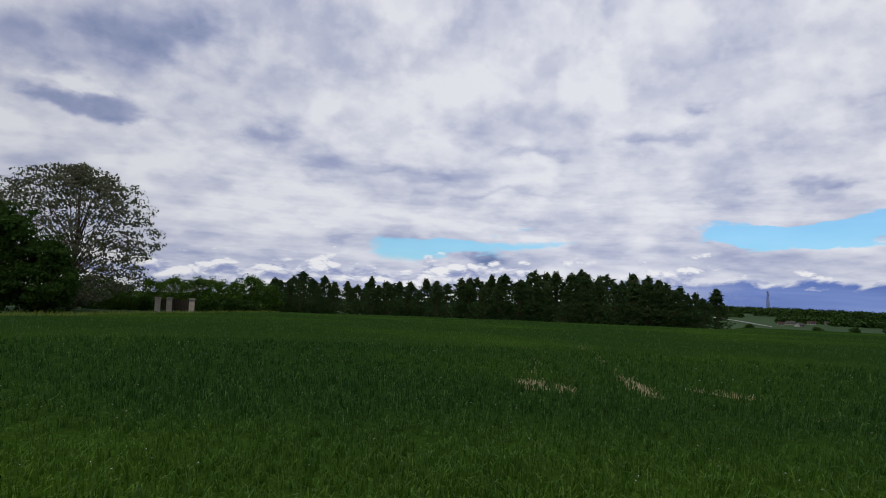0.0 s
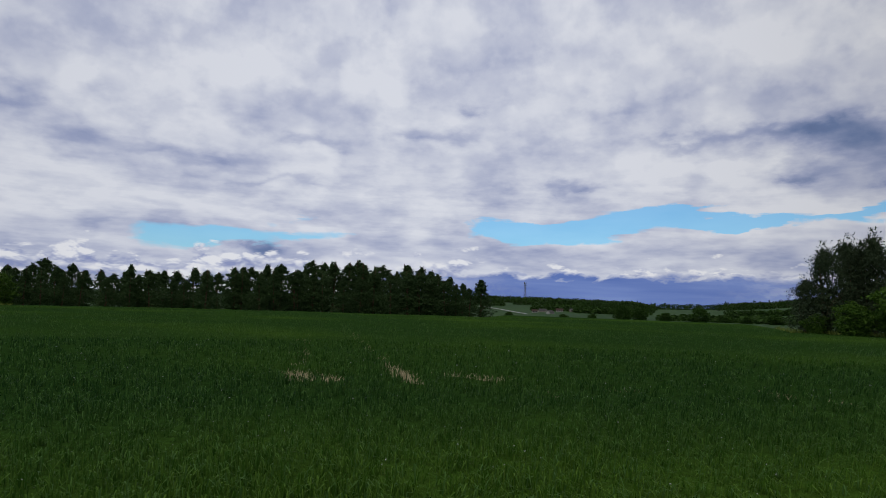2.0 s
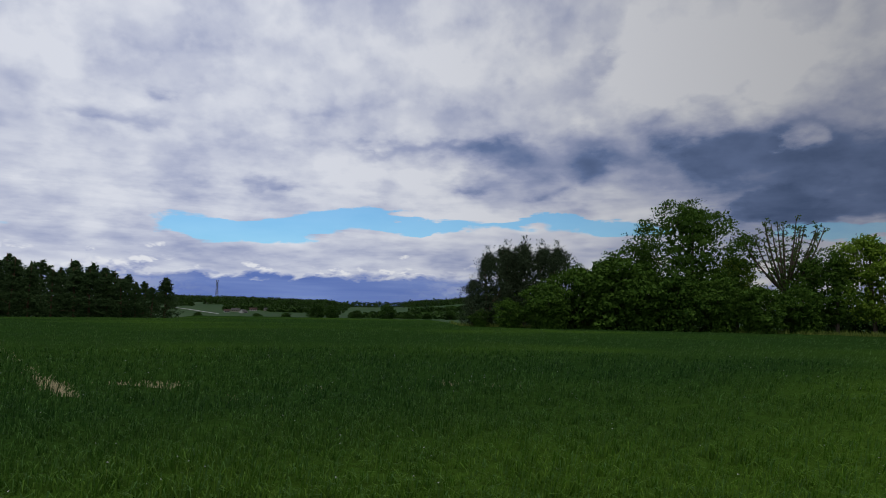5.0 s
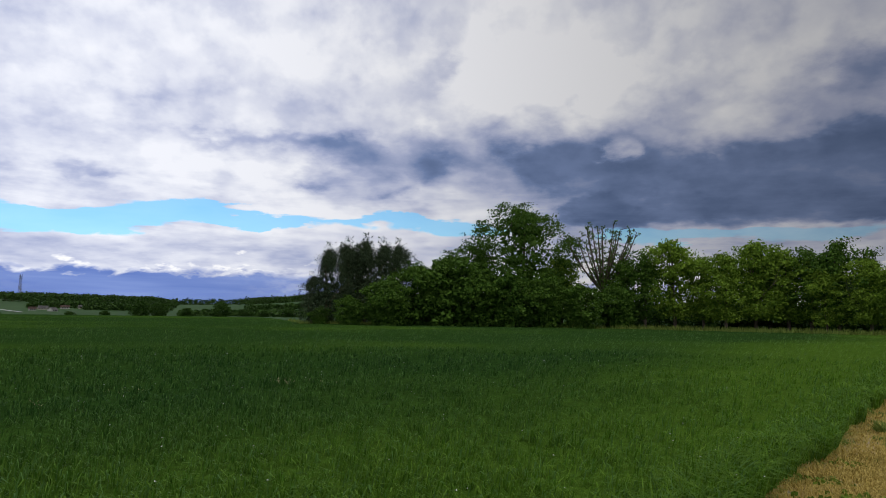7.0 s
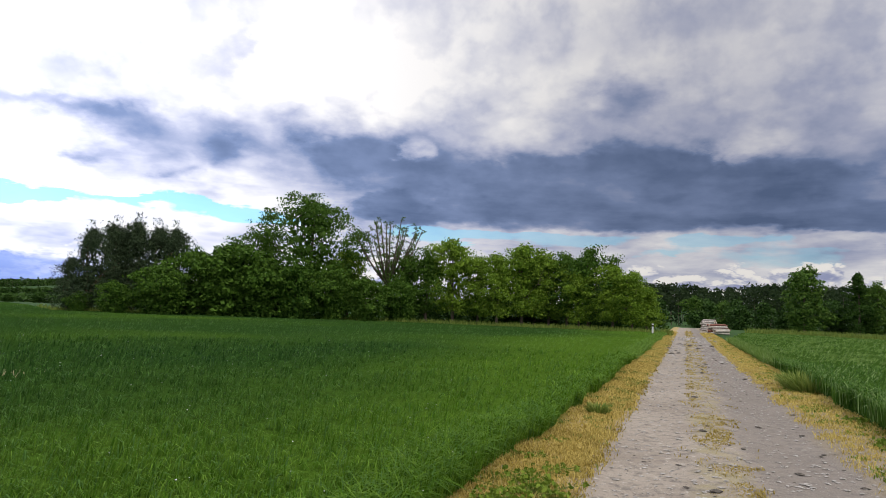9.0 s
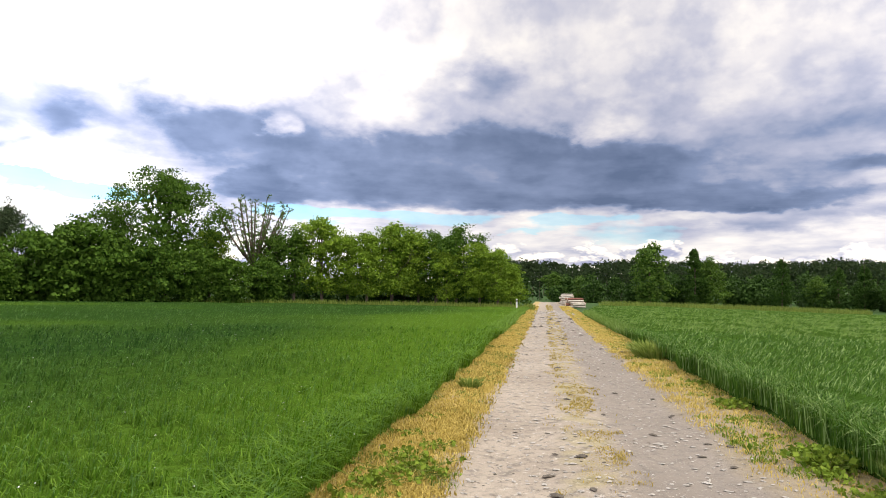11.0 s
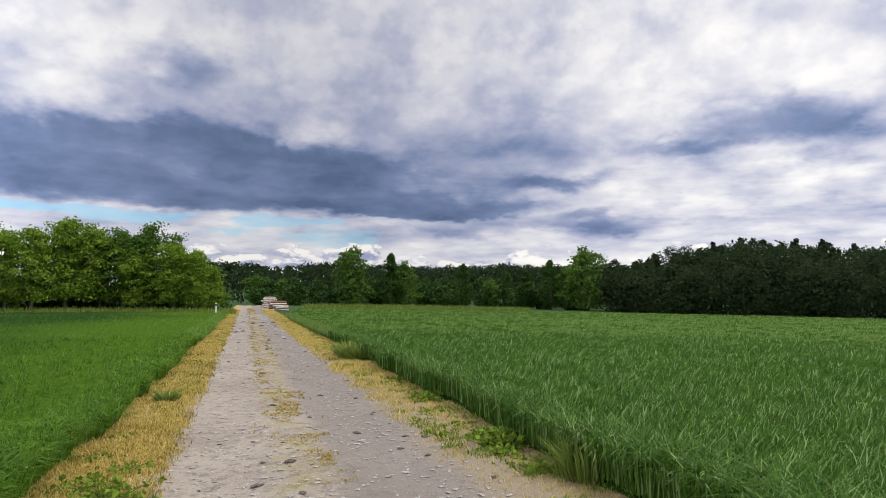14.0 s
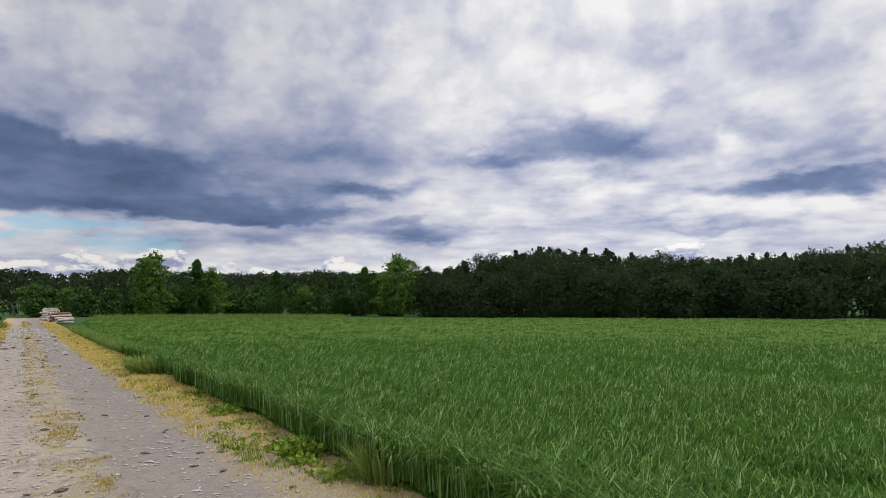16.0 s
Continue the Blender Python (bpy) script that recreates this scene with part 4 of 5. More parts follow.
for i, a in enumerate(GROVE_AZ):
    for row in range(3):
        r = 106 + 9 * row + rnd.uniform(-2, 2)
        aa = a + rnd.uniform(-0.35, 0.35) + 0.5 * (row == 1)
        want = 1.6 + r * math.tan(radians(grove_top(a) * (0.80, 0.98, 1.03)[row] * rnd.uniform(0.76, 1.14)))
        if row == 2 and (i >= 27 or i % 3 == 1):
            continue
        k = (i * 7 + row * 3) % 4
        sc = want / 9.2
        if k not in first:
            first[k] = stand(pines[k], aa, r, rnd.uniform(0, 6), sc * 1.3, 1 / 1.3)
        else:
            wide = rnd.uniform(1.15, 1.6)
            plant(pines[k], aa, r, rnd.uniform(0, 6), sc * wide, 1 / wide)

# garden edge in the north-west: dark hedge trees, an open-crowned tree, small fruit trees
stand(make_tree("hedge_tree", 201, 9.0, 9.6, 0.0, "crown", 300, 60, 0.24, 0.6, 0.6, 8, M_LEAF_DEEP, None, 14, 0.2, "dense dark green hedge tree at the garden edge", "tree"), -33.4, 66)
stand(make_tree("hedge_tree", 202, 6.4, 6.6, 0.0, "crown", 190, 60, 0.24, 0.6, 0.6, 8, M_LEAF_DEEP, None, 10, 0.16, "lower dense green hedge tree beside the open-crowned tree", "tree"), -30.2, 64)
stand(make_tree("broad_tree", 203, 13.8, 15.6, 0.03, "round", 1100, 20, 0.25, 0.75, 0.55, 80, M_LEAF_PALE, None, 420, 0.17, "large round tree with sparse pale young leaves and visible branches", "tree", core=0), -28.8, 74)
stand(make_tree("broad_tree", 204, 12.5, 9.5, 0.1, "dome", 260, 24, 0.33, 0.7, 0.62, 12, M_LEAF_PALE, None, 60, 0.2, "tall sparse pale-leaved tree behind the hedge", "tree", core=0), -34.5, 80)
fruit = make_tree("fruit_tree", 205, 4.0, 4.4, 0.04, "crown", 45, 34, 0.26, 0.6, 0.5, 7, M_LEAF, None, 10, 0.09, "small green garden tree behind the gate", "tree", "garden trees")
stand(fruit, -21.4, 92, 0.3, 1.1)
for a, r, s in ((-26.2, 84, 0.95), (-24.6, 85, 0.8), (-23.3, 88, 0.9), (-19.6, 90, 1.15), (-17.9, 94, 0.95), (-16.6, 96, 1.0), (-15.4, 92, 1.35), (-28.5, 82, 0.9), (-18.6, 99, 1.1)):
    plant(fruit, a, r, a, s, rnd.uniform(0.9, 1.1))

for a in (-17.2, -14.6, -20.6, -22.4, -25.4, -27.4, -13.9):
    plant(fruit, a, 101, a * 5, rnd.uniform(0.95, 1.2), rnd.uniform(0.85, 1.0))

stand(make_tree("rust_shrub", 207, 2.6, 2.2, 0.0, "crown", 40, 30, 0.2, 0.6, 0.4, 6, M_RUST, None, 6, 0.05, "rust-orange leaved shrub beside the dark hedge tree", "shrub"), -34.6, 60)
# bushes in the valley mouth
bush = make_tree("bush", 206, 2.6, 4.6, 0.0, "dome", 36, 36, 0.36, 0.6, 0.55, 6, M_LEAF_DEEP, None, 6, 0.06, "low round green bush at the field's far edge", "bush", "far bushes")
stand(bush, 35.6, 140, 0, 1.2)
for a in (-29.6, -28.6, -27.5, -26.6, -25.5, -24.4, -23.4, -19.2, -18.2, -17.0, -16.1, -15.0):
    plant(bush, a, 86 + rnd.uniform(0, 3), a, rnd.uniform(0.55, 0.75), rnd.uniform(0.8, 1.1), "low dark green bush along the garden edge")
for a, r, s, t in ((36.9, 142, 1.1, 1.0), (38.9, 146, 0.85, 0.8), (41.5, 138, 1.1, 1.05), (45.0, 150, 0.8, 0.7), (33.0, 210, 0.9, 0.7), (30.6, 230, 0.9, 0.8), (26.0, 200, 0.7, 0.7), (47.0, 150, 1.2, 0.7), (43.4, 160, 1.1, 0.6)):
    plant(bush, a, r, a, s, t)

# the tree belt in the east
BELT = 66
greyp = make_tree("pine_tree", 210, 8.9, 6.4, 0.05, "dome", 300, 26, 0.27, 0.3, 0.42, 12, M_NEEDLE_GREY, M_PINE_BARK, 30, 0.12, "dark grey-green pine with upright shoots ending the tree belt", "tree", "belt pines", 1.0, 0.4, -0.5, core=0.3)
stand(greyp, 50.2, BELT + 1, 0, 0.9)
for a, s in ((48.9, 0.62), (51.8, 0.97), (53.4, 1.0), (54.9, 1.0), (56.2, 0.98), (52.6, 0.9)):
    plant(greyp, a, BELT + rnd.uniform(0, 4), a, s, rnd.uniform(0.95, 1.05))
shrub = make_tree("shrub", 211, 5.0, 6.4, 0.0, "crown", 150, 50, 0.27, 0.6, 0.55, 8, M_LEAF, None, 12, 0.1, "dense green shrub under the tree belt", "shrub", "belt shrubs")
stand(shrub, 55.5, BELT - 3, 0.4, 0.95)
for a, s in ((58.3, 1.15), (60.6, 1.35), (63.2, 1.25), (66, 1.0), (69, 1.0), (52.2, 0.6), (72, 0.95), (75, 0.9), (49.6, 0.4)):
    plant(shrub, a, BELT - rnd.uniform(0, 3), a, s, rnd.uniform(0.9, 1.1))
stand(make_tree("broad_tree", 212, 12.3, 12.6, 0.10, "crown", 400, 42, 0.25, 0.6, 0.60, 34, M_LEAF, None, 46, 0.22, "tall rounded green tree rising above the belt", "tree", core=0.4), 67.0, BELT + 1)
stand(make_tree("broad_tree", 213, 9.2, 6.5, 0.12, "crown", 200, 36, 0.2, 0.6, 0.55, 9, M_LEAF, None, 34, 0.16, "green tree with loose outer twigs", "tree", core=0.3), 63.2, BELT + 2)


def fan_tree(seed, h, w, label):
    """A lopped tree: long bare limbs fan upward from a short trunk, with tufts of young leaves along them."""
    rng = np.random.default_rng(seed)
    pieces = [tube_np([(0, 0, -0.2), (0.05, 0, 0.25 * h), (0, 0.05, 0.42 * h)], [0.24, 0.19, 0.15], 7)]
    ends, n = [], 18
    for i in range(n):
        a = 2 * math.pi * i / n + rng.uniform(-0.25, 0.25)
        k = rng.uniform(0.35, 1.0)
        tip = np.array([k * w / 2 * math.cos(a), k * w / 2 * math.sin(a), h * (1.0 - 0.16 * k) * rng.uniform(0.92, 1.02)])
        s = np.array([0, 0, h * rng.uniform(0.3, 0.42)])
        m = s + (tip - s) * np.array([0.62, 0.62, 0.4])
        t = np.linspace(0, 1, 9)[:, None]
        line = (1 - t) ** 2 * s + 2 * t * (1 - t) * m + t ** 2 * tip
        pieces.append(tube_np(line, np.linspace(0.13, 0.035, 9), 5))
        for q in np.linspace(0.25, 1.0, 11):
            c = np.array([np.interp(q, t[:, 0], line[:, j]) for j in range(3)])
            ends.append(c + rng.normal(0, 0.12, 3))
            if rng.random() < 0.6:
                side = c + np.array([rng.normal(0, 0.45), rng.normal(0, 0.45), rng.uniform(0.1, 0.5)])
                pieces.append(tube_np([c, (c + side) / 2, side], [0.03, 0.022, 0.015], 4))
                ends.append(side)
    root = new("lopped_tree")
    v, f = join_np(pieces)
    thing_np("trunk", v, [f], M_BARK, parent=root, smooth=True)
    v, f = leaves_np(rng, np.array(ends), np.full(len(ends), 0.26), 13, 0.18, 0.6)
    low = crown_points(rng, 130, 0.5 * h, w * 0.8, 0.05, "dome", 8)
    v, f = join_np([(v, f), leaves_np(rng, low, np.full(len(low), 0.6), 20, 0.2, 0.6)])
    thing_np("crown", v, [f], M_LEAF, parent=root)
    return tagged(root, label, "tree")


stand(fan_tree(214, 11.0, 7.4, "nearly bare lopped tree with fanned upright limbs and few leaves"), 73.9, BELT + 1)
row_a = make_tree("row_tree", 220, 7.6, 6.6, 0.17, "crown", 165, 44, 0.23, 0.6, 0.55, 10, M_LEAF_FRESH, None, 26, 0.14, "fresh green broadleaf tree in the row beside the wheat", "tree", "tree row", core=0.22)
row_b = make_tree("row_tree", 221, 7.6, 5.4, 0.17, "crown", 140, 42, 0.23, 0.6, 0.55, 9, M_LEAF_FRESH, None, 26, 0.13, "narrow fresh green broadleaf tree in the row", "tree", "tree row", core=0.22)
row_c = make_tree("row_tree", 222, 7.6, 6.0, 0.17, "crown", 140, 40, 0.23, 0.6, 0.6, 12, M_LEAF, None, 30, 0.14, "mid-green broadleaf tree in the row with open twigs", "tree", "tree row", core=0.22)
stand(row_a, 85.6, 66, 0.0, 1.12)
stand(row_b, 79.6, 66, 0.0, 1.17)
stand(row_c, 91.2, 66, 0.0, 1.08)
for ob, a, r, s, t in ((row_c, 77.2, 66, 0.98, 1.0), (row_b, 81.8, 67, 0.95, 1.0), (row_a, 83.4, 65, 0.98, 1.0), (row_b, 87.9, 67, 1.02, 1.0), (row_c, 89.4, 67, 1.0, 1.0), (row_a, 93.2, 65, 0.9, 0.98),
                       (row_b, 94.8, 64, 0.8, 0.97), (row_a, 95.9, 66, 0.66, 0.9), (row_c, 75.8, 68, 0.95, 1.0), (row_a, 70.4, 69, 1.0, 1.0), (row_a, 60.0, 70, 0.85, 1.0), (row_b, 90.4, 65, 0.85, 0.9), (row_a, 86.6, 70, 1.0, 1.0)):
    plant(ob, a, r, a * 2, s, t)

for a in (76, 78.4, 80.6, 82.7, 84.9, 87, 89.2, 91.4, 93.5, 95.3):
    plant(bush, a, 71 + rnd.uniform(0, 3), a * 3, rnd.uniform(0.9, 1.3), rnd.uniform(0.8, 1.1), "dark low bush under the tree row")

# trees in front of the southern woods
woodtree = make_tree("broad_tree", 230, 10.5, 9.6, 0.05, "crown", 120, 44, 0.42, 0.6, 0.75, 10, M_LEAF_MID, None, 20, 0.2, "full green tree standing before the woods", "tree", "wood edge trees")
stand(woodtree, 107.4, 128, 0.0, 1.08)
for a, r, s, t in ((127.6, 126, 1.12, 1.0), (112.0, 132, 0.85, 1.0), (126.0, 130, 0.8, 1.0), (99.5, 150, 0.75, 0.8), (101.6, 160, 0.8, 0.7), (119.5, 134, 0.55, 1.0)):
    plant(woodtree, a, r, a, s, t)
spire = make_tree("spire_tree", 231, 11.2, 6.6, 0.05, "pine", 110, 40, 0.36, 0.55, 0.7, 8, M_LEAF_DEEP, None, 14, 0.16, "pointed dark green tree before the woods", "tree", "wood edge trees")
stand(spire, 110.9, 130, 0.0, 1.0)
for a, r, s in ((117.2, 128, 0.82), (124.7, 130, 0.92), (122.6, 132, 0.75), (121.0, 136, 0.72)):
    plant(spire, a, r, a, s)


def woods(name, spots, mat, label, seed, leaf=0.62, clumps=110, per=14, deep=40):
    """Many trees seen only as a wood: one mass of leaves over real trunks."""
    rng = np.random.default_rng(seed)
    lv, tv, lo, to = [], [], 0, 0
    lf, tf = [], []
    for x, y, h, w, shape, foot in spots:
        z = float(ground_z(x, y))
        p = crown_points(rng, clumps, h, w, foot, shape, 8)
        v, f = join_np([leaves_np(rng, p, (0.13 * w + 0.25) * (1.0 - 0.65 * np.clip(p[:, 2] / h, 0, 1) if shape in ("pine", "cone") else 1.0 + 0 * p[:, 2]), per, leaf, 0.6, 0.8, 0.0, 0.2), core_np(rng, h, w, foot, shape, 0.85, deep)])
        lv.append(v + [x, y, z])
        lf.append(f + lo)
        lo += len(v)
        v, f = tube_np([(0, 0, -0.3), (0, 0, h * 0.5), (0, 0, h * 0.88)], [0.011 * h, 0.008 * h, 0.003 * h], 5)
        tv.append(v + [x, y, z])
        tf.append(f + to)
        to += len(v)
    ob = thing_np(name, np.vstack(lv), [np.vstack(lf)], mat, label, "woods", "stuff")
    thing_np("trunks", np.vstack(tv), [np.vstack(tf)], M_BARK, kind="stuff", parent=ob, smooth=True)
    return ob


def wood_spots(seed, rows, tops, height):
    rng = random.Random(seed)
    spots = []
    for r, a0, a1, step, shapes, share, fat, vary, foot in rows:
        a = a0
        while a < a1:
            aa = a + rng.uniform(-0.4, 0.4) * step
            rr = r + rng.uniform(-4, 4)
            p = polar(aa, rr)
            zg = float(ground_z(p.x, p.y))
            top = 1.6 + rr * math.tan(radians(tops(aa) * share * rng.uniform(1 - vary, 1 + vary)))
            h = min(max(top - zg, 3.0), height * rng.uniform(0.9, 1.2))
            spots.append((p.x, p.y, h, h * fat * rng.uniform(0.8, 1.25), rng.choice(shapes), foot))
            a += step * rng.uniform(0.6, 1.5)
    return spots


dark_tops = lambda a: float(np.interp(a, [128, 131, 134, 137, 140.5, 146, 151, 156, 161, 166, 175], [2.7, 3.15, 3.9, 4.5, 4.95, 4.35, 3.75, 3.65, 3.8, 4.15, 4.3]))
woods("dark_woods", wood_spots(5, [(118, 131.5, 172, 2.6, ["crown"], 0.5, 1.5, 0.25, 0.0), (124, 130.5, 172, 2.0, ["crown"], 0.74, 1.15, 0.14, 0.0), (133, 130, 172, 1.6, ["crown"], 0.86, 0.8, 0.05, 0.3)], dark_tops, 15), M_WOODS_DARK, "tall dark mixed woods behind the rye field", 6, 0.6, 150, 11, 60)
woods("pine_woods", wood_spots(7, [(140, 129.5, 172, 0.75, ["crown", "cone"], 0.93, 0.5, 0.05, 0.45), (148, 129.5, 172, 0.72, ["cone", "pine", "crown"], 1.0, 0.46, 0.10, 0.5)], dark_tops, 15), M_WOODS_DARK, "dark conifer tops rising over the mixed woods", 12, 0.45, 85, 9, 20)
mid_tops = lambda a: float(np.interp(a, [95, 99, 101, 104.5, 107, 113, 118, 121, 130], [2.9, 2.7, 2.4, 2.9, 2.8, 2.7, 2.8, 2.85, 2.7]))
woods("green_woods", wood_spots(8, [(136, 97, 131, 2.2, ["crown"], 0.42, 1.5, 0.25, 0.0), (150, 97, 131, 1.7, ["crown"], 0.74, 1.0, 0.12, 0.0)], lambda a: 0.8 * mid_tops(a), 9), M_WOODS, "green mixed woods beyond the rye field", 9, 0.55, 120, 12)
woods("hill_woods", wood_spots(10, [(200, 92, 134, 1.3, ["crown"], 0.84, 1.1, 0.04, 0.1), (240, 92, 134, 0.9, ["crown"], 0.94, 0.9, 0.03, 0.4), (300, 92, 134, 0.6, ["crown"], 1.0, 0.7, 0.012, 0.5)], mid_tops, 18), M_WOODS_DARK, "dark woods on the hill behind", 11, 1.1, 54, 7, 24)

# ---- far valley
def far_woods():
    rng = random.Random(21)
    spots = []
    for r, a0, a1, n in ((1350, 22, 37, 120), (1420, 22, 37, 120), (1500, 20, 60, 330), (1250, 43, 60, 110), (1300, 44, 60, 110), (900, 43.5, 48.5, 60), (640, 42, 47, 60), (1150, 26.5, 38, 110), (1000, 29, 38, 90), (860, 31.5, 37.5, 60), (905, 27.8, 32, 26), (1050, 23, 25.5, 24), (560, 38.4, 41, 24), (480, 44.5, 50, 70), (430, 46, 50, 50)):
        for i in range(n):
            a = a0 + (a1 - a0) * (i + rng.random()) / n
            p = polar(a, r + rng.uniform(-25, 25))
            k = 0.5 if r < 1100 else 1.0
            spots.append((p.x, p.y, k * rng.uniform(10, 14), k * rng.uniform(14, 26), "dome", 0.0))
    woods("far_woods", spots, M_WOODS, "distant dark woods along the hills", 22, 3.6, 11, 5, 6)


far_woods()


def house_shell(w, d, h, roof):
    bm = bmesh.new()
    v = [bm.verts.new(c) for c in ((-w, -d, 0), (w, -d, 0), (w, d, 0), (-w, d, 0), (-w, -d, h), (w, -d, h), (w, d, h), (-w, d, h), (-w, 0, h + roof), (w, 0, h + roof))]
    for f in ((0, 1, 5, 4), (2, 3, 7, 6), (1, 2, 6, 9, 5), (3, 0, 4, 8, 7)):
        bm.faces.new([v[i] for i in f])
    return bm


def house_roof(w, d, h, roof):
    bm = bmesh.new()
    o = 0.5
    s = roof / d
    a = [bm.verts.new(c) for c in ((-w - o, -d - o, h - o * s), (w + o, -d - o, h - o * s), (w + o, 0, h + roof), (-w - o, 0, h + roof), (-w - o, d + o, h - o * s), (w + o, d + o, h - o * s))]
    bm.faces.new((a[0], a[1], a[2], a[3]))
    bm.faces.new((a[3], a[2], a[5], a[4]))
    r = bmesh.ops.solidify(bm, geom=bm.faces[:], thickness=-0.3)
    return bm


def boxes_bm(items):
    bm = bmesh.new()
    for (x, y, z), (sx, sy, sz) in items:
        bmesh.ops.create_cube(bm, size=1, matrix=Matrix.Translation((x, y, z)) @ Matrix.Diagonal((sx, sy, sz, 1)))
    return bm


M_WALLS = [mottled("house_render_%s" % n, c, tuple(0.9 * q for q in c), 0.5, 5.0) for n, c in (("cream", (0.46, 0.42, 0.35)), ("white", (0.56, 0.55, 0.52)))]
M_TILES = [mottled("roof_%s" % n, c, tuple(0.75 * q for q in c), 0.6, 4.0) for n, c in (("red", (0.15, 0.10, 0.085)), ("grey", (0.20, 0.19, 0.19)))]
M_PANE = material("dark_pane")
_k = Nodes(M_PANE)
_k.out(_k.surface((0.03, 0.035, 0.04), 0.1, 0.5))


def house(az, r, w, d, h, roof, turn, wall, tiles, label):
    root = new("house")
    part("wall", house_shell(w, d, h, roof), wall, root)
    part("roof", house_roof(w, d, h, roof), tiles, root)
    for x in (-0.55 * w, 0.0, 0.55 * w):
        part("window", boxes_bm([((x, -d - 0.03, h * 0.55), (1.2, 0.12, 1.3))]), M_PANE, root)
    p = polar(az, r)
    root.matrix_basis = Matrix.Translation((p.x, p.y, float(ground_z(p.x, p.y)) - 0.1)) @ Matrix.Rotation(turn, 4, "Z")
    return tagged(root, label, "house", "village houses")


WHITE_RED, CREAM_GREY = "distant white village house with a dull red roof", "distant cream village house with a grey roof"
for a, r, w, d, h, ro, tn, i, j in ((28.2, 800, 4.5, 3.5, 2.6, 2.4, -0.4, 1, 0), (28.9, 830, 6.5, 3.5, 2.8, 2.6, -0.9, 0, 1), (29.5, 780, 5, 4, 2.6, 2.6, 0.3, 1, 1), (30.3, 860, 6, 3.5, 2.8, 2.6, -0.5, 1, 0), (31.4, 880, 5, 4, 2.6, 2.4, -0.2, 0, 1)):
    house(a, r, 0.72 * w, 0.8 * d, 0.8 * h, 0.8 * ro, tn, M_WALLS[i], M_TILES[j], WHITE_RED if j == 0 else CREAM_GREY)
M_STEEL = mottled("galvanised_steel", (0.16, 0.17, 0.19), (0.22, 0.23, 0.25), 0.4, 3.0, 0.5, 0.1, 0.01, 0.5)


def mast(az, r, h):
    root = new("radio_mast")
    n = 9
    for sx, sy in ((-1, -1), (1, -1), (1, 1), (-1, 1)):
        v, f = tube_np([(2.6 * sx, 2.6 * sy, 0), (1.1 * sx, 1.1 * sy, h)], [0.34, 0.26], 5)
        thing_np("leg", v, [f], M_STEEL, parent=root)
    for i in range(n):
        z0, z1 = h * i / n, h * (i + 1) / n
        w0, w1 = 2.6 - 1.5 * i / n, 2.6 - 1.5 * (i + 1) / n
        pieces = []
        for (ax, ay), (bx, by) in (((-1, -1), (1, -1)), ((1, -1), (1, 1)), ((1, 1), (-1, 1)), ((-1, 1), (-1, -1))):
            pieces.append(tube_np([(w0 * ax, w0 * ay, z0), (w1 * bx, w1 * by, z1)], [0.15, 0.15], 4))
            pieces.append(tube_np([(w1 * ax, w1 * ay, z1), (w1 * bx, w1 * by, z1)], [0.15, 0.15], 4))
        v, f = join_np(pieces)
        thing_np("brace", v, [f], M_STEEL, parent=root)
    for z in (h, h - 4):
        part("platform", boxes_bm([((0, 0, z), (4.4, 4.4, 0.6))]), M_STEEL, root)
    for sx, sy in ((-1, 0), (1, 0), (0, 1)):
        part("antenna", boxes_bm([((1.9 * sx, 1.9 * sy, h + 1.6), (0.7, 0.7, 3.4))]), M_STEEL, root)
    p = polar(az, r)
    root.location = (p.x, p.y, float(ground_z(p.x, p.y)) - 0.3)
    return tagged(root, "distant grey lattice radio mast on the hill", "mast")


_p = polar(27.35, 1376)
mast(27.35, 1376, 1.6 + 1376 * math.tan(radians(2.22)) - float(ground_z(_p.x, _p.y)))


def far_road():
    m = mottled("far_road_surface", (0.50, 0.49, 0.47), (0.58, 0.57, 0.55), 0.05, 0.6)
    az = np.linspace(23.4, 27.6, 30)
    r = np.linspace(980, 720, 30)
    v = []
    for a, q in zip(az, r):
        for s in (-9, 9):
            p = polar(a, q + s)
            v.append((p.x, p.y, float(ground_z(p.x, p.y)) + 0.6))
    thing_np("far_road", v, [grid_faces(30, 2)], m, "pale distant road crossing the valley slope", "road", "structure")


far_road()

# ---- gate at the garden
M_BRICK = mottled("pale_brick", (0.60, 0.52, 0.44), (0.70, 0.63, 0.56), 1.2, 12.0)
M_GATE = mottled("dark_gate_boards", (0.055, 0.04, 0.035), (0.08, 0.06, 0.05), 1.0, 9.0)


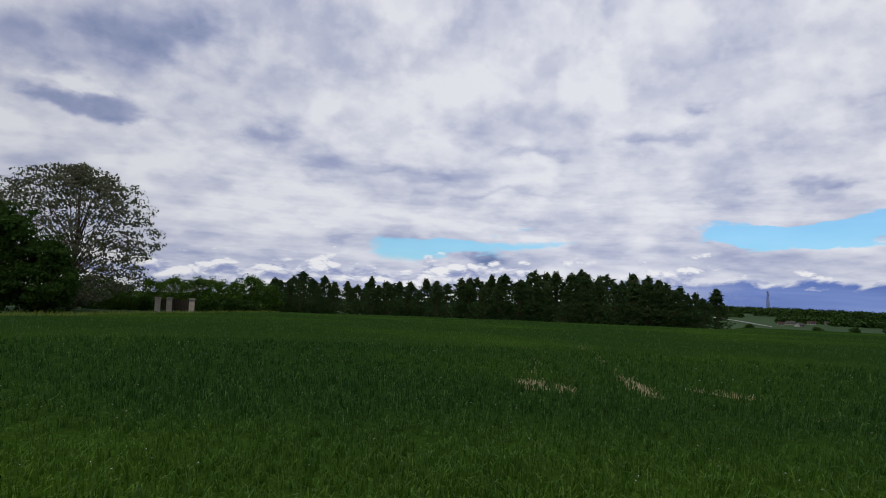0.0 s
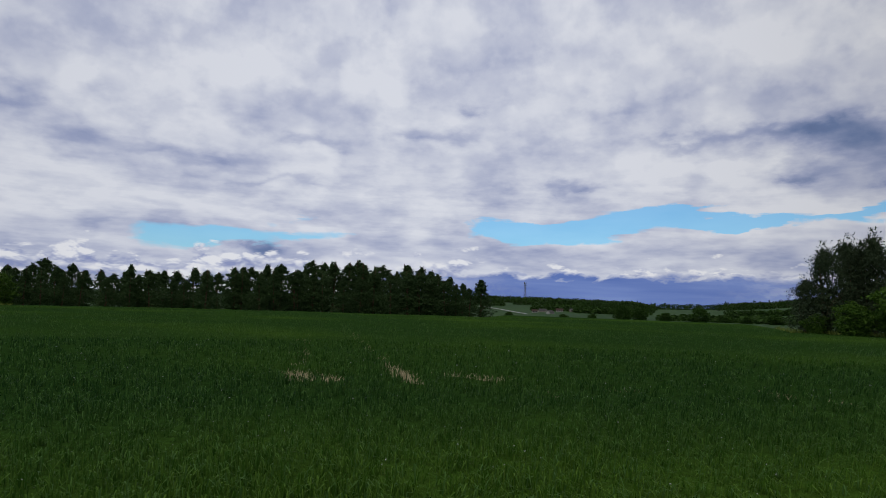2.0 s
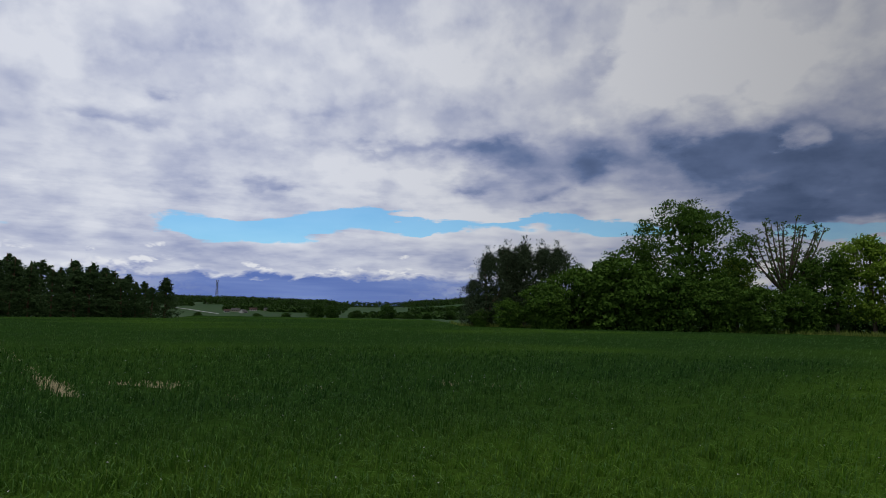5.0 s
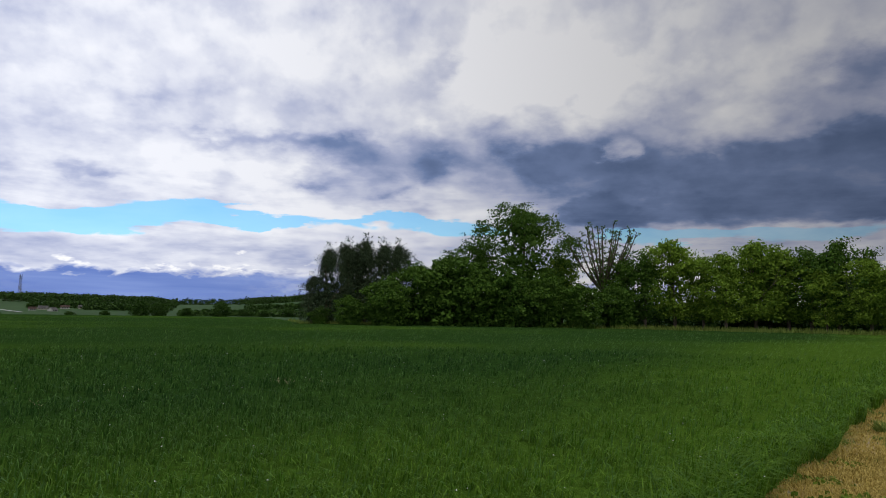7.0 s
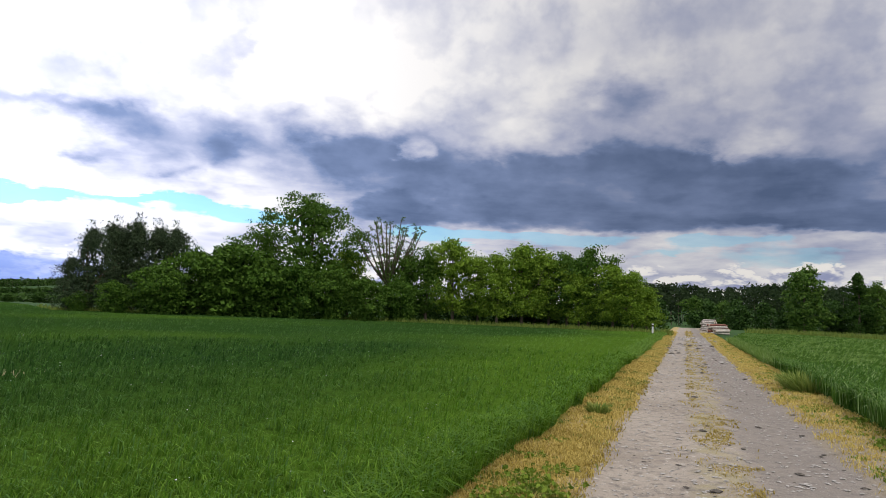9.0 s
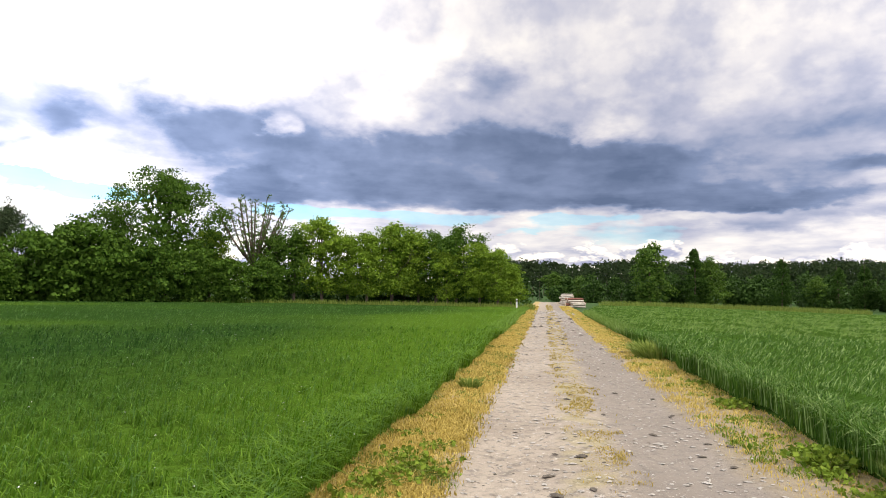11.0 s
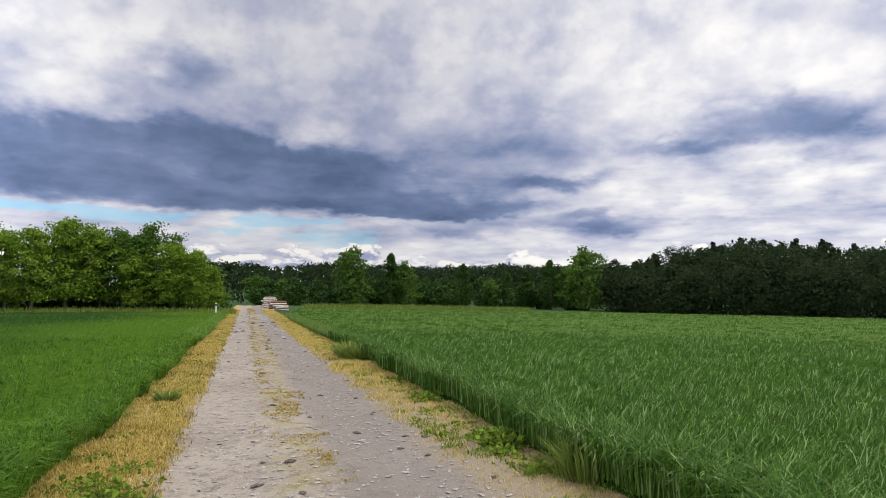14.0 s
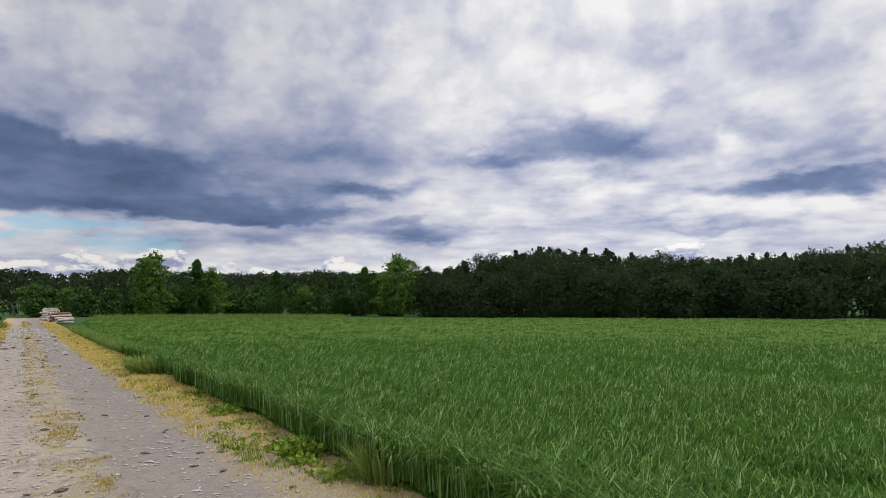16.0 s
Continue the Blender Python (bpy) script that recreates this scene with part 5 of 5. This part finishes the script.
def gate(r=82.0):
    def pillar(az):
        root = new("gate_pillar")
        part("shaft", boxes_bm([((0, 0, 0.72), (0.6, 0.6, 1.5))]), M_BRICK, root)
        part("cap", boxes_bm([((0, 0, 1.53), (0.78, 0.78, 0.13)), ((0, 0, 1.63), (0.6, 0.6, 0.09))]), M_STONE, root)
        p = polar(az, r)
        root.matrix_basis = Matrix.Translation((p.x, p.y, -0.05)) @ Matrix.Rotation(-radians(az), 4, "Z")
        return tagged(root, "pale brick gate pillar with a flat stone cap", "pillar", "gate pillars")
    for az in (-22.55, -21.7, -20.0):
        pillar(az)

    def leaf(a0, a1, label):
        root = new("gate")
        p0, p1 = polar(a0, r), polar(a1, r)
        w = (p1 - p0).length
        n = max(4, int(w / 0.16))
        for i in range(n):
            part("board", boxes_bm([((-w / 2 + (i + 0.5) * w / n, 0, 0.72), (w / n - 0.02, 0.03, 1.3))]), M_GATE, root)
        for z in (0.3, 1.1):
            part("rail", boxes_bm([((0, 0.04, z), (w, 0.05, 0.1))]), M_GATE, root)
        m = (p0 + p1) / 2
        root.matrix_basis = Matrix.Translation((m.x, m.y, 0)) @ Matrix.Rotation(-radians((a0 + a1) / 2), 4, "Z")
        return tagged(root, label, "gate")
    leaf(-22.32, -21.93, "narrow dark boarded wicket gate between pale pillars")
    leaf(-21.47, -20.24, "wide dark boarded gate between pale brick pillars")


gate()

# ---- log piles by the track
M_BARK_LOG = mottled("log_bark", (0.20, 0.085, 0.065), (0.28, 0.135, 0.10), 3.0, 20.0)
M_BARK_PALE = mottled("pale_log_bark", (0.38, 0.34, 0.29), (0.58, 0.53, 0.47), 3.0, 20.0)
M_CUT = mottled("cut_wood", (0.58, 0.47, 0.36), (0.68, 0.58, 0.47), 3.0, 20.0)


def log_pile(az, r, width, counts, turn, label, seed, red):
    """Round timber stacked in rows, the ends uneven and a few logs askew."""
    rng = random.Random(seed)
    root = new("log_pile")
    z = 0.0
    for row, n in enumerate(counts):
        sizes = [rng.uniform(0.10, 0.16) for _ in range(n)]
        y = -sum(sizes)
        for ra in sizes:
            y += ra
            l = width * rng.uniform(0.8, 1.12)
            x0 = rng.uniform(-0.22, 0.22)
            sk, sl = rng.uniform(-0.09, 0.09), rng.uniform(-0.05, 0.05) * (row > 0)
            zc = z + ra
            v, f = tube_np([(x0 - l / 2, y - sk, zc - sl), (x0, y + rng.uniform(-0.03, 0.03), zc + 0.02), (x0 + l / 2, y + sk, zc + sl)], [ra, ra * 0.96, ra * 0.9], 10)
            ob = thing_np("log", v, [f], M_BARK_LOG if rng.random() < red else M_BARK_PALE, parent=root, smooth=True)
            for s, k in ((-1, 1.0), (1, 0.9)):
                t = np.arange(10) * 2 * math.pi / 10
                ring = np.stack([np.full(10, x0 + s * (l / 2 + 0.004)), y + s * sk + ra * k * np.cos(t), zc + s * sl + ra * k * np.sin(t)], -1)
                thing_np("cut_end", ring, [np.arange(10)[None, ::s]], M_CUT, parent=ob)
            y += ra
        z += 0.235
    p = polar(az, r)
    root.matrix_basis = Matrix.Translation((p.x, p.y, float(ground_z(p.x, p.y)) + 0.02)) @ Matrix.Rotation(turn, 4, "Z")
    return tagged(root, label, "log pile")


log_pile(101.33, 82, 2.1, (7, 6, 6, 4, 3), -radians(101.33) + 0.5, "stacked red-brown and pale logs beside the track", 3, 0.5)
log_pile(100.63, 89, 1.5, (6, 6, 5, 5, 4, 3, 2), -radians(100.63) - 0.4, "taller pile of pale stacked logs behind the red-brown one", 4, 0.1)

# ---- verges and the track's small things
def strip_blades(n, u0, u1, v0, v1, h0, h1, w0, rng, mask=None, tuft=0.0):
    """Short grass scattered in a strip beside or on the track."""
    u = u0 * (u1 / u0) ** rng.random(n)
    v = rng.uniform(v0, v1, n)
    if tuft:
        k = max(1, n // 5)
        pick = rng.integers(0, k, n)
        u = u[pick] + tuft * rng.standard_normal(n) * 0.6
        v = v[pick] + tuft * rng.standard_normal(n)
    x, y = uv_to_xy(u, v)
    if mask is not None:
        ok = rng.random(n) < mask(x, y, u, v)
        x, y, u, v = x[ok], y[ok], u[ok], v[ok]
        n = len(x)
    r = np.hypot(x, y)
    h = rng.uniform(h0, h1, n)
    w = w0 * np.maximum(1, r / 6) * rng.uniform(0.7, 1.3, n)
    a = rng.uniform(0, 2 * math.pi, n)
    lean = h * rng.uniform(0.2, 1.1, n)
    b = a + rng.uniform(-1, 1, n)
    zb = 0.02 + 0.03 * smooth(np.abs(v + 0.65), 1.1, 1.7)
    base = np.stack([x, y, zb], -1)
    side = np.stack([-np.sin(b) * w, np.cos(b) * w, 0 * w], -1)
    mid = base + np.stack([np.cos(a) * lean * 0.4, np.sin(a) * lean * 0.4, 0.65 * h], -1)
    tip = base + np.stack([np.cos(a) * lean, np.sin(a) * lean, h * rng.uniform(0.6, 1.0, n)], -1)
    vv = np.stack([base - side, base + side, mid + side * 0.8, mid - side * 0.8, tip], 1).reshape(-1, 3)
    o = np.arange(n)[:, None] * 5
    return vv, [o + np.array([[0, 1, 2, 3]]), o + np.array([[3, 2, 4]])]


def patchy(scale, seed, lo, hi):
    return lambda x, y, u, v: smooth(rough(x, y, scale, seed), lo, hi)


VR = np.random.default_rng(31)
thing_np("dry_verge_grass", *strip_blades(95000, 2.2, 80, 0.52, 1.5, 0.015, 0.075, 0.0032, VR, lambda x, y, u, v: smooth(v + 0.2 * rough(x, y, 0.6, 1), 0.45, 0.85), 0.05), M_DRY,
         "yellow dried grass along the wheat edge of the track", "grass", "stuff")
thing_np("dry_verge_grass", *strip_blades(80000, 2.2, 80, -3.05, -1.85, 0.015, 0.07, 0.0032, VR, lambda x, y, u, v: smooth(-v + 0.3 * rough(x, y, 0.6, 4) + 0.012 * u, 2.0, 2.5) * (0.3 + 0.7 * smooth(u, 7, 12)), 0.05), M_DRY,
         "yellow dried grass along the rye edge of the track", "grass", "stuff")
thing_np("verge_moss", *strip_blades(42000, 2.2, 60, 0.55, 1.5, 0.015, 0.06, 0.005, VR, patchy(0.7, 13, -0.4, 0.25), 0.06), M_MOSS, "yellow-green moss between the dried verge grass", "moss", "stuff")
thing_np("verge_weeds", *strip_blades(30000, 2.2, 60, 0.6, 1.5, 0.02, 0.085, 0.004, VR, patchy(0.5, 3, 0.0, 0.5), 0.06), M_GRASS, "green weeds scattered in the dried verge", "weeds", "stuff")
thing_np("verge_weeds", *strip_blades(36000, 2.2, 60, -3.1, -2.15, 0.02, 0.07, 0.0045, VR, patchy(0.35, 6, 0.05, 0.4), 0.05), M_WEED, "green weeds scattered along the rye edge", "weeds", "stuff")
def clumped(x, y, u, v):
    spots = 0
    for u0, v0, lu, lv in ((5.95, -0.66, 0.35, 0.16), (6.65, -0.80, 0.4, 0.15), (7.6, -0.72, 0.35, 0.2), (8.9, -0.6, 0.5, 0.14), (9.7, -0.72, 0.5, 0.16), (11.0, -0.68, 0.6, 0.2), (4.6, -0.7, 0.4, 0.14), (3.4, -0.62, 0.4, 0.15)):
        spots = spots + np.exp(-((u - u0) / lu) ** 2 - ((v - v0) / lv) ** 2)
    far = smooth(u, 10, 15) * smooth(0.36 - np.abs(v + 0.62), 0.0, 0.25)
    n = rough(x + 0.4 * y, y - 0.3 * x, 0.23, 9, 4)
    return np.clip(smooth(n + 1.7 * spots, 0.4, 1.1) + 0.8 * far * smooth(n, -0.6, 0.4), 0, 1)


thing_np("middle_strip_grass", *strip_blades(80000, 2.4, 90, -1.05, -0.22, 0.012, 0.055, 0.0032, VR, clumped, 0.05), M_MOSS, "patchy yellow-green grass along the middle of the track", "grass", "stuff")


def pebble_mesh(n, rng, u0, u1, size0, size1, mat, name, label):
    """Loose stones bedded in the track."""
    t = (1 + 5 ** 0.5) / 2
    oct_v = np.array([(1, 0, 0), (-1, 0, 0), (0, 1, 0), (0, -1, 0), (0, 0, 1), (0, 0, -1), (0.7, 0.7, 0.5), (-0.7, 0.6, 0.5), (0.6, -0.7, 0.5), (-0.7, -0.7, 0.4)])
    oct_f = np.array([(0, 6, 8), (6, 4, 8), (6, 7, 4), (7, 9, 4), (9, 8, 4), (6, 2, 7), (7, 1, 9), (9, 3, 8), (0, 2, 6), (2, 1, 7), (1, 3, 9), (3, 0, 8)])
    u = u0 * (u1 / u0) ** rng.random(n)
    v = rng.uniform(EDGE_R - 0.3, EDGE_L + 0.1, n)
    x, y = uv_to_xy(u, v)
    s = (size0 + (size1 - size0) * rng.random(n) ** 3.5) * np.maximum(1, u / 12)
    ang = rng.uniform(0, 6.28, n)
    k = oct_v[None] * rng.uniform(0.75, 1.25, (n, 10, 3)) * s[:, None, None] * np.array([1.35, 0.8, 0.45])
    xr = k[..., 0] * np.cos(ang)[:, None] - k[..., 1] * np.sin(ang)[:, None]
    yr = k[..., 0] * np.sin(ang)[:, None] + k[..., 1] * np.cos(ang)[:, None]
    c = v + 0.65
    z0 = 0.015 + 0.03 * np.exp(-(c / 0.35) ** 2) - 0.025 * np.exp(-((np.abs(c) - 0.8) / 0.3) ** 2) + 0.05 * smooth(np.abs(c), 1.2, 1.8) + 0.008 * waves(x, y, 0.23, 1) + 0.012 * waves(x, y, 0.9, 4)
    vv = np.stack([x[:, None] + xr, y[:, None] + yr, z0[:, None] + k[..., 2] + 0.15 * s[:, None]], -1).reshape(-1, 3)
    f = (np.arange(n)[:, None, None] * 10 + oct_f[None]).reshape(-1, 3)
    return thing_np(name, vv, [f], mat, label, "stones", "stuff")


pebble_mesh(8000, np.random.default_rng(41), 2.4, 60, 0.004, 0.030, M_STONE, "pebbles", "pale pebbles bedded in the track")
pebble_mesh(320, np.random.default_rng(42), 2.6, 45, 0.008, 0.05, M_CLOD, "clods", "dark crumbs of earth on the track")


def weed(name, x, y, w, h, n, leaf, seed, mat, label, category="weed"):
    """A leafy plant: stems from one root and broad leaves."""
    rng = np.random.default_rng(seed)
    root = new(name)
    tips = np.stack([rng.normal(0, w * 0.28, n), rng.normal(0, w * 0.28, n), h * rng.uniform(0.35, 1.0, n)], -1)
    v, f = join_np([tube_np([(p[0] * 0.1, p[1] * 0.1, 0), p * (0.6, 0.6, 0.7), p], [0.004, 0.003, 0.002], 4) for p in tips])
    thing_np("stem", v, [f], M_GRASS, parent=root)
    v, f = leaves_np(rng, tips, np.full(n, leaf * 0.9), 5, leaf, 0.7, 0.6)
    v[:, 2] = np.maximum(v[:, 2], 0.01)
    thing_np("leaves", v, [f], mat, parent=root)
    root.location = (x, y, 0.03)
    return tagged(root, label, category)


WEEDY = "low broad-leaved green weed on the verge"
SPOTS = ((6.15, -3.64, 0.62, 0.20, 110, 0.06), (5.8, -3.5, 0.4, 0.10, 40, 0.05), (5.15, -3.42, 0.5, 0.10, 45, 0.05), (9.26, -4.18, 0.5, 0.14, 50, 0.055), (7.32, -3.72, 0.3, 0.06, 20, 0.045), (8.3, -3.85, 0.4, 0.06, 24, 0.045),
         (11.6, -4.65, 0.4, 0.10, 26, 0.06), (5.74, 0.06, 0.55, 0.12, 90, 0.042), (5.35, 0.32, 0.5, 0.12, 60, 0.045), (6.2, 0.12, 0.45, 0.10, 50, 0.04), (6.7, -0.12, 0.4, 0.07, 36, 0.04), (7.2, 0.1, 0.4, 0.07, 30, 0.04), (8.2, -0.1, 0.4, 0.06, 26, 0.04), (4.9, 0.45, 0.5, 0.10, 40, 0.045))
for i, (x, y, w, h, n, lf) in enumerate(SPOTS):
    weed("weed", x, y, w, h, n, lf, 300 + i, M_WEED, WEEDY)


def tussock(x, y, w, h, n, seed, mat, label):
    """A clump of tall grass."""
    rng = np.random.default_rng(seed)
    a = rng.uniform(0, 6.28, n)
    r0 = w * 0.3 * rng.random(n) ** 0.5
    hh = h * rng.uniform(0.5, 1.1, n)
    out = w * rng.uniform(0.05, 0.45, n)
    base = np.stack([r0 * np.cos(a), r0 * np.sin(a), 0 * a], -1)
    mid = base + np.stack([out * 0.4 * np.cos(a), out * 0.4 * np.sin(a), hh * 0.65], -1)
    tip = base + np.stack([out * np.cos(a), out * np.sin(a), hh], -1)
    b = a + rng.uniform(-1, 1, n)
    side = 0.006 * np.stack([-np.sin(b), np.cos(b), 0 * b], -1) * max(1, math.hypot(x, y) / 8)
    v = np.stack([base - side, base + side, mid + side, mid - side, tip], 1).reshape(-1, 3)
    o = np.arange(n)[:, None] * 5
    ob = thing_np("grass_tussock", v, [o + np.array([[0, 1, 2, 3]]), o + np.array([[3, 2, 4]])], mat, label, "grass")
    ob.location = (x, y, 0.03)
    return ob


tussock(16.1, -5.4, 1.4, 0.42, 420, 401, M_GRASS, "tall grey-green grass tussock at the rye edge")
tussock(17.2, -5.5, 1.2, 0.40, 360, 402, M_GRASS, "tall grey-green grass tussock at the rye edge")
tussock(4.78, -3.75, 0.8, 0.40, 420, 403, M_GRASS, "tall fine grass tussock beside the rye")
tussock(10.74, -0.65, 0.5, 0.18, 180, 404, M_GRASS, "small green tussock in the dried verge")

# marker post where the tree row ends
M_WHITE = mottled("white_paint", (0.70, 0.70, 0.68), (0.62, 0.62, 0.60), 4.0, 30.0)
_post = new("marker_post")
part("stake", boxes_bm([((0, 0, 0.5), (0.13, 0.13, 1.1))]), M_WHITE, _post)
part("band", boxes_bm([((0, 0, 0.88), (0.136, 0.136, 0.14))]), M_GATE, _post, "dark band")
_pp = polar(96.45, 58)
_post.location = (_pp.x, _pp.y, 0.0)
tagged(_post, "white marker post beside the track at the tree row", "post")

# rough grass along the foot of the tree belt and of the woods
def foot_grass(n, az0, az1, r_of, spread, h, label, mat, seed):
    rng = np.random.default_rng(seed)
    az = rng.uniform(az0, az1, n)
    r = r_of(az) + spread * rng.random(n)
    x, y = r * np.sin(np.radians(az)), r * np.cos(np.radians(az))
    hh = h * rng.uniform(0.5, 1.2, n)
    a = rng.uniform(0, 6.28, n)
    w = 0.07 * rng.uniform(0.6, 1.4, n)
    z = ground_z(x, y)
    b0 = np.stack([x - w * np.cos(a), y - w * np.sin(a), z], -1)
    b1 = np.stack([x + w * np.cos(a), y + w * np.sin(a), z], -1)
    tp = np.stack([x + 0.3 * hh * np.sin(a), y + 0.3 * hh * np.cos(a), z + hh], -1)
    v = np.stack([b0, b1, tp], 1).reshape(-1, 3)
    return thing_np("rough_grass", v, [np.arange(3 * n).reshape(-1, 3)], mat, label, "grass", "stuff")


foot_grass(9000, 47, 98, lambda a: field_far(a) - 2.0, 4.0, 0.65, "rough grass at the foot of the tree belt", M_GRASS, 51)
foot_grass(9000, 103.4, 123, lambda a: field_far(a) + 0.0, 6.0, 0.9, "light rough grass between rye and woods", M_GRASS, 52)
foot_grass(5000, -50, -13, lambda a: field_far(a) - 1.0, 4.0, 0.5, "rough grass along the garden edge", M_GRASS, 53)


# tiny white flowers scattered over the wheat
def flowers(n, rng):
    az = rng.uniform(-45, 85, n)
    r = 4.5 * 5.0 ** rng.random(n)
    x, y = r * np.sin(np.radians(az)), r * np.cos(np.radians(az))
    z = crop_height(x, y, False) * rng.uniform(0.95, 1.2, n)
    s = 0.009 * np.maximum(1, r / 9) * rng.uniform(0.6, 1.3, n)
    a = rng.uniform(0, 6.28, n)
    c = np.stack([x, y, z], -1)
    rays = [c + np.stack([s * np.cos(a + q), s * np.sin(a + q), s * (0.5 if i % 2 else -0.3)], -1) for i, q in enumerate((0, 1.57, 3.14, 4.71))]
    stem = np.stack([c - [0, 0, 0.12], c - [0.003, 0, 0.12], c], 1).reshape(-1, 3)
    return np.stack(rays, 1).reshape(-1, 3), stem


_fv, _sv = flowers(260, np.random.default_rng(71))
_fl = thing_np("wild_flowers", _fv, [np.arange(len(_fv)).reshape(-1, 4)], M_WHITE, "tiny white wild flowers scattered over the wheat", "flowers", "stuff")
thing_np("stems", _sv, [np.arange(len(_sv)).reshape(-1, 3)], M_GRASS, kind="stuff", parent=_fl)
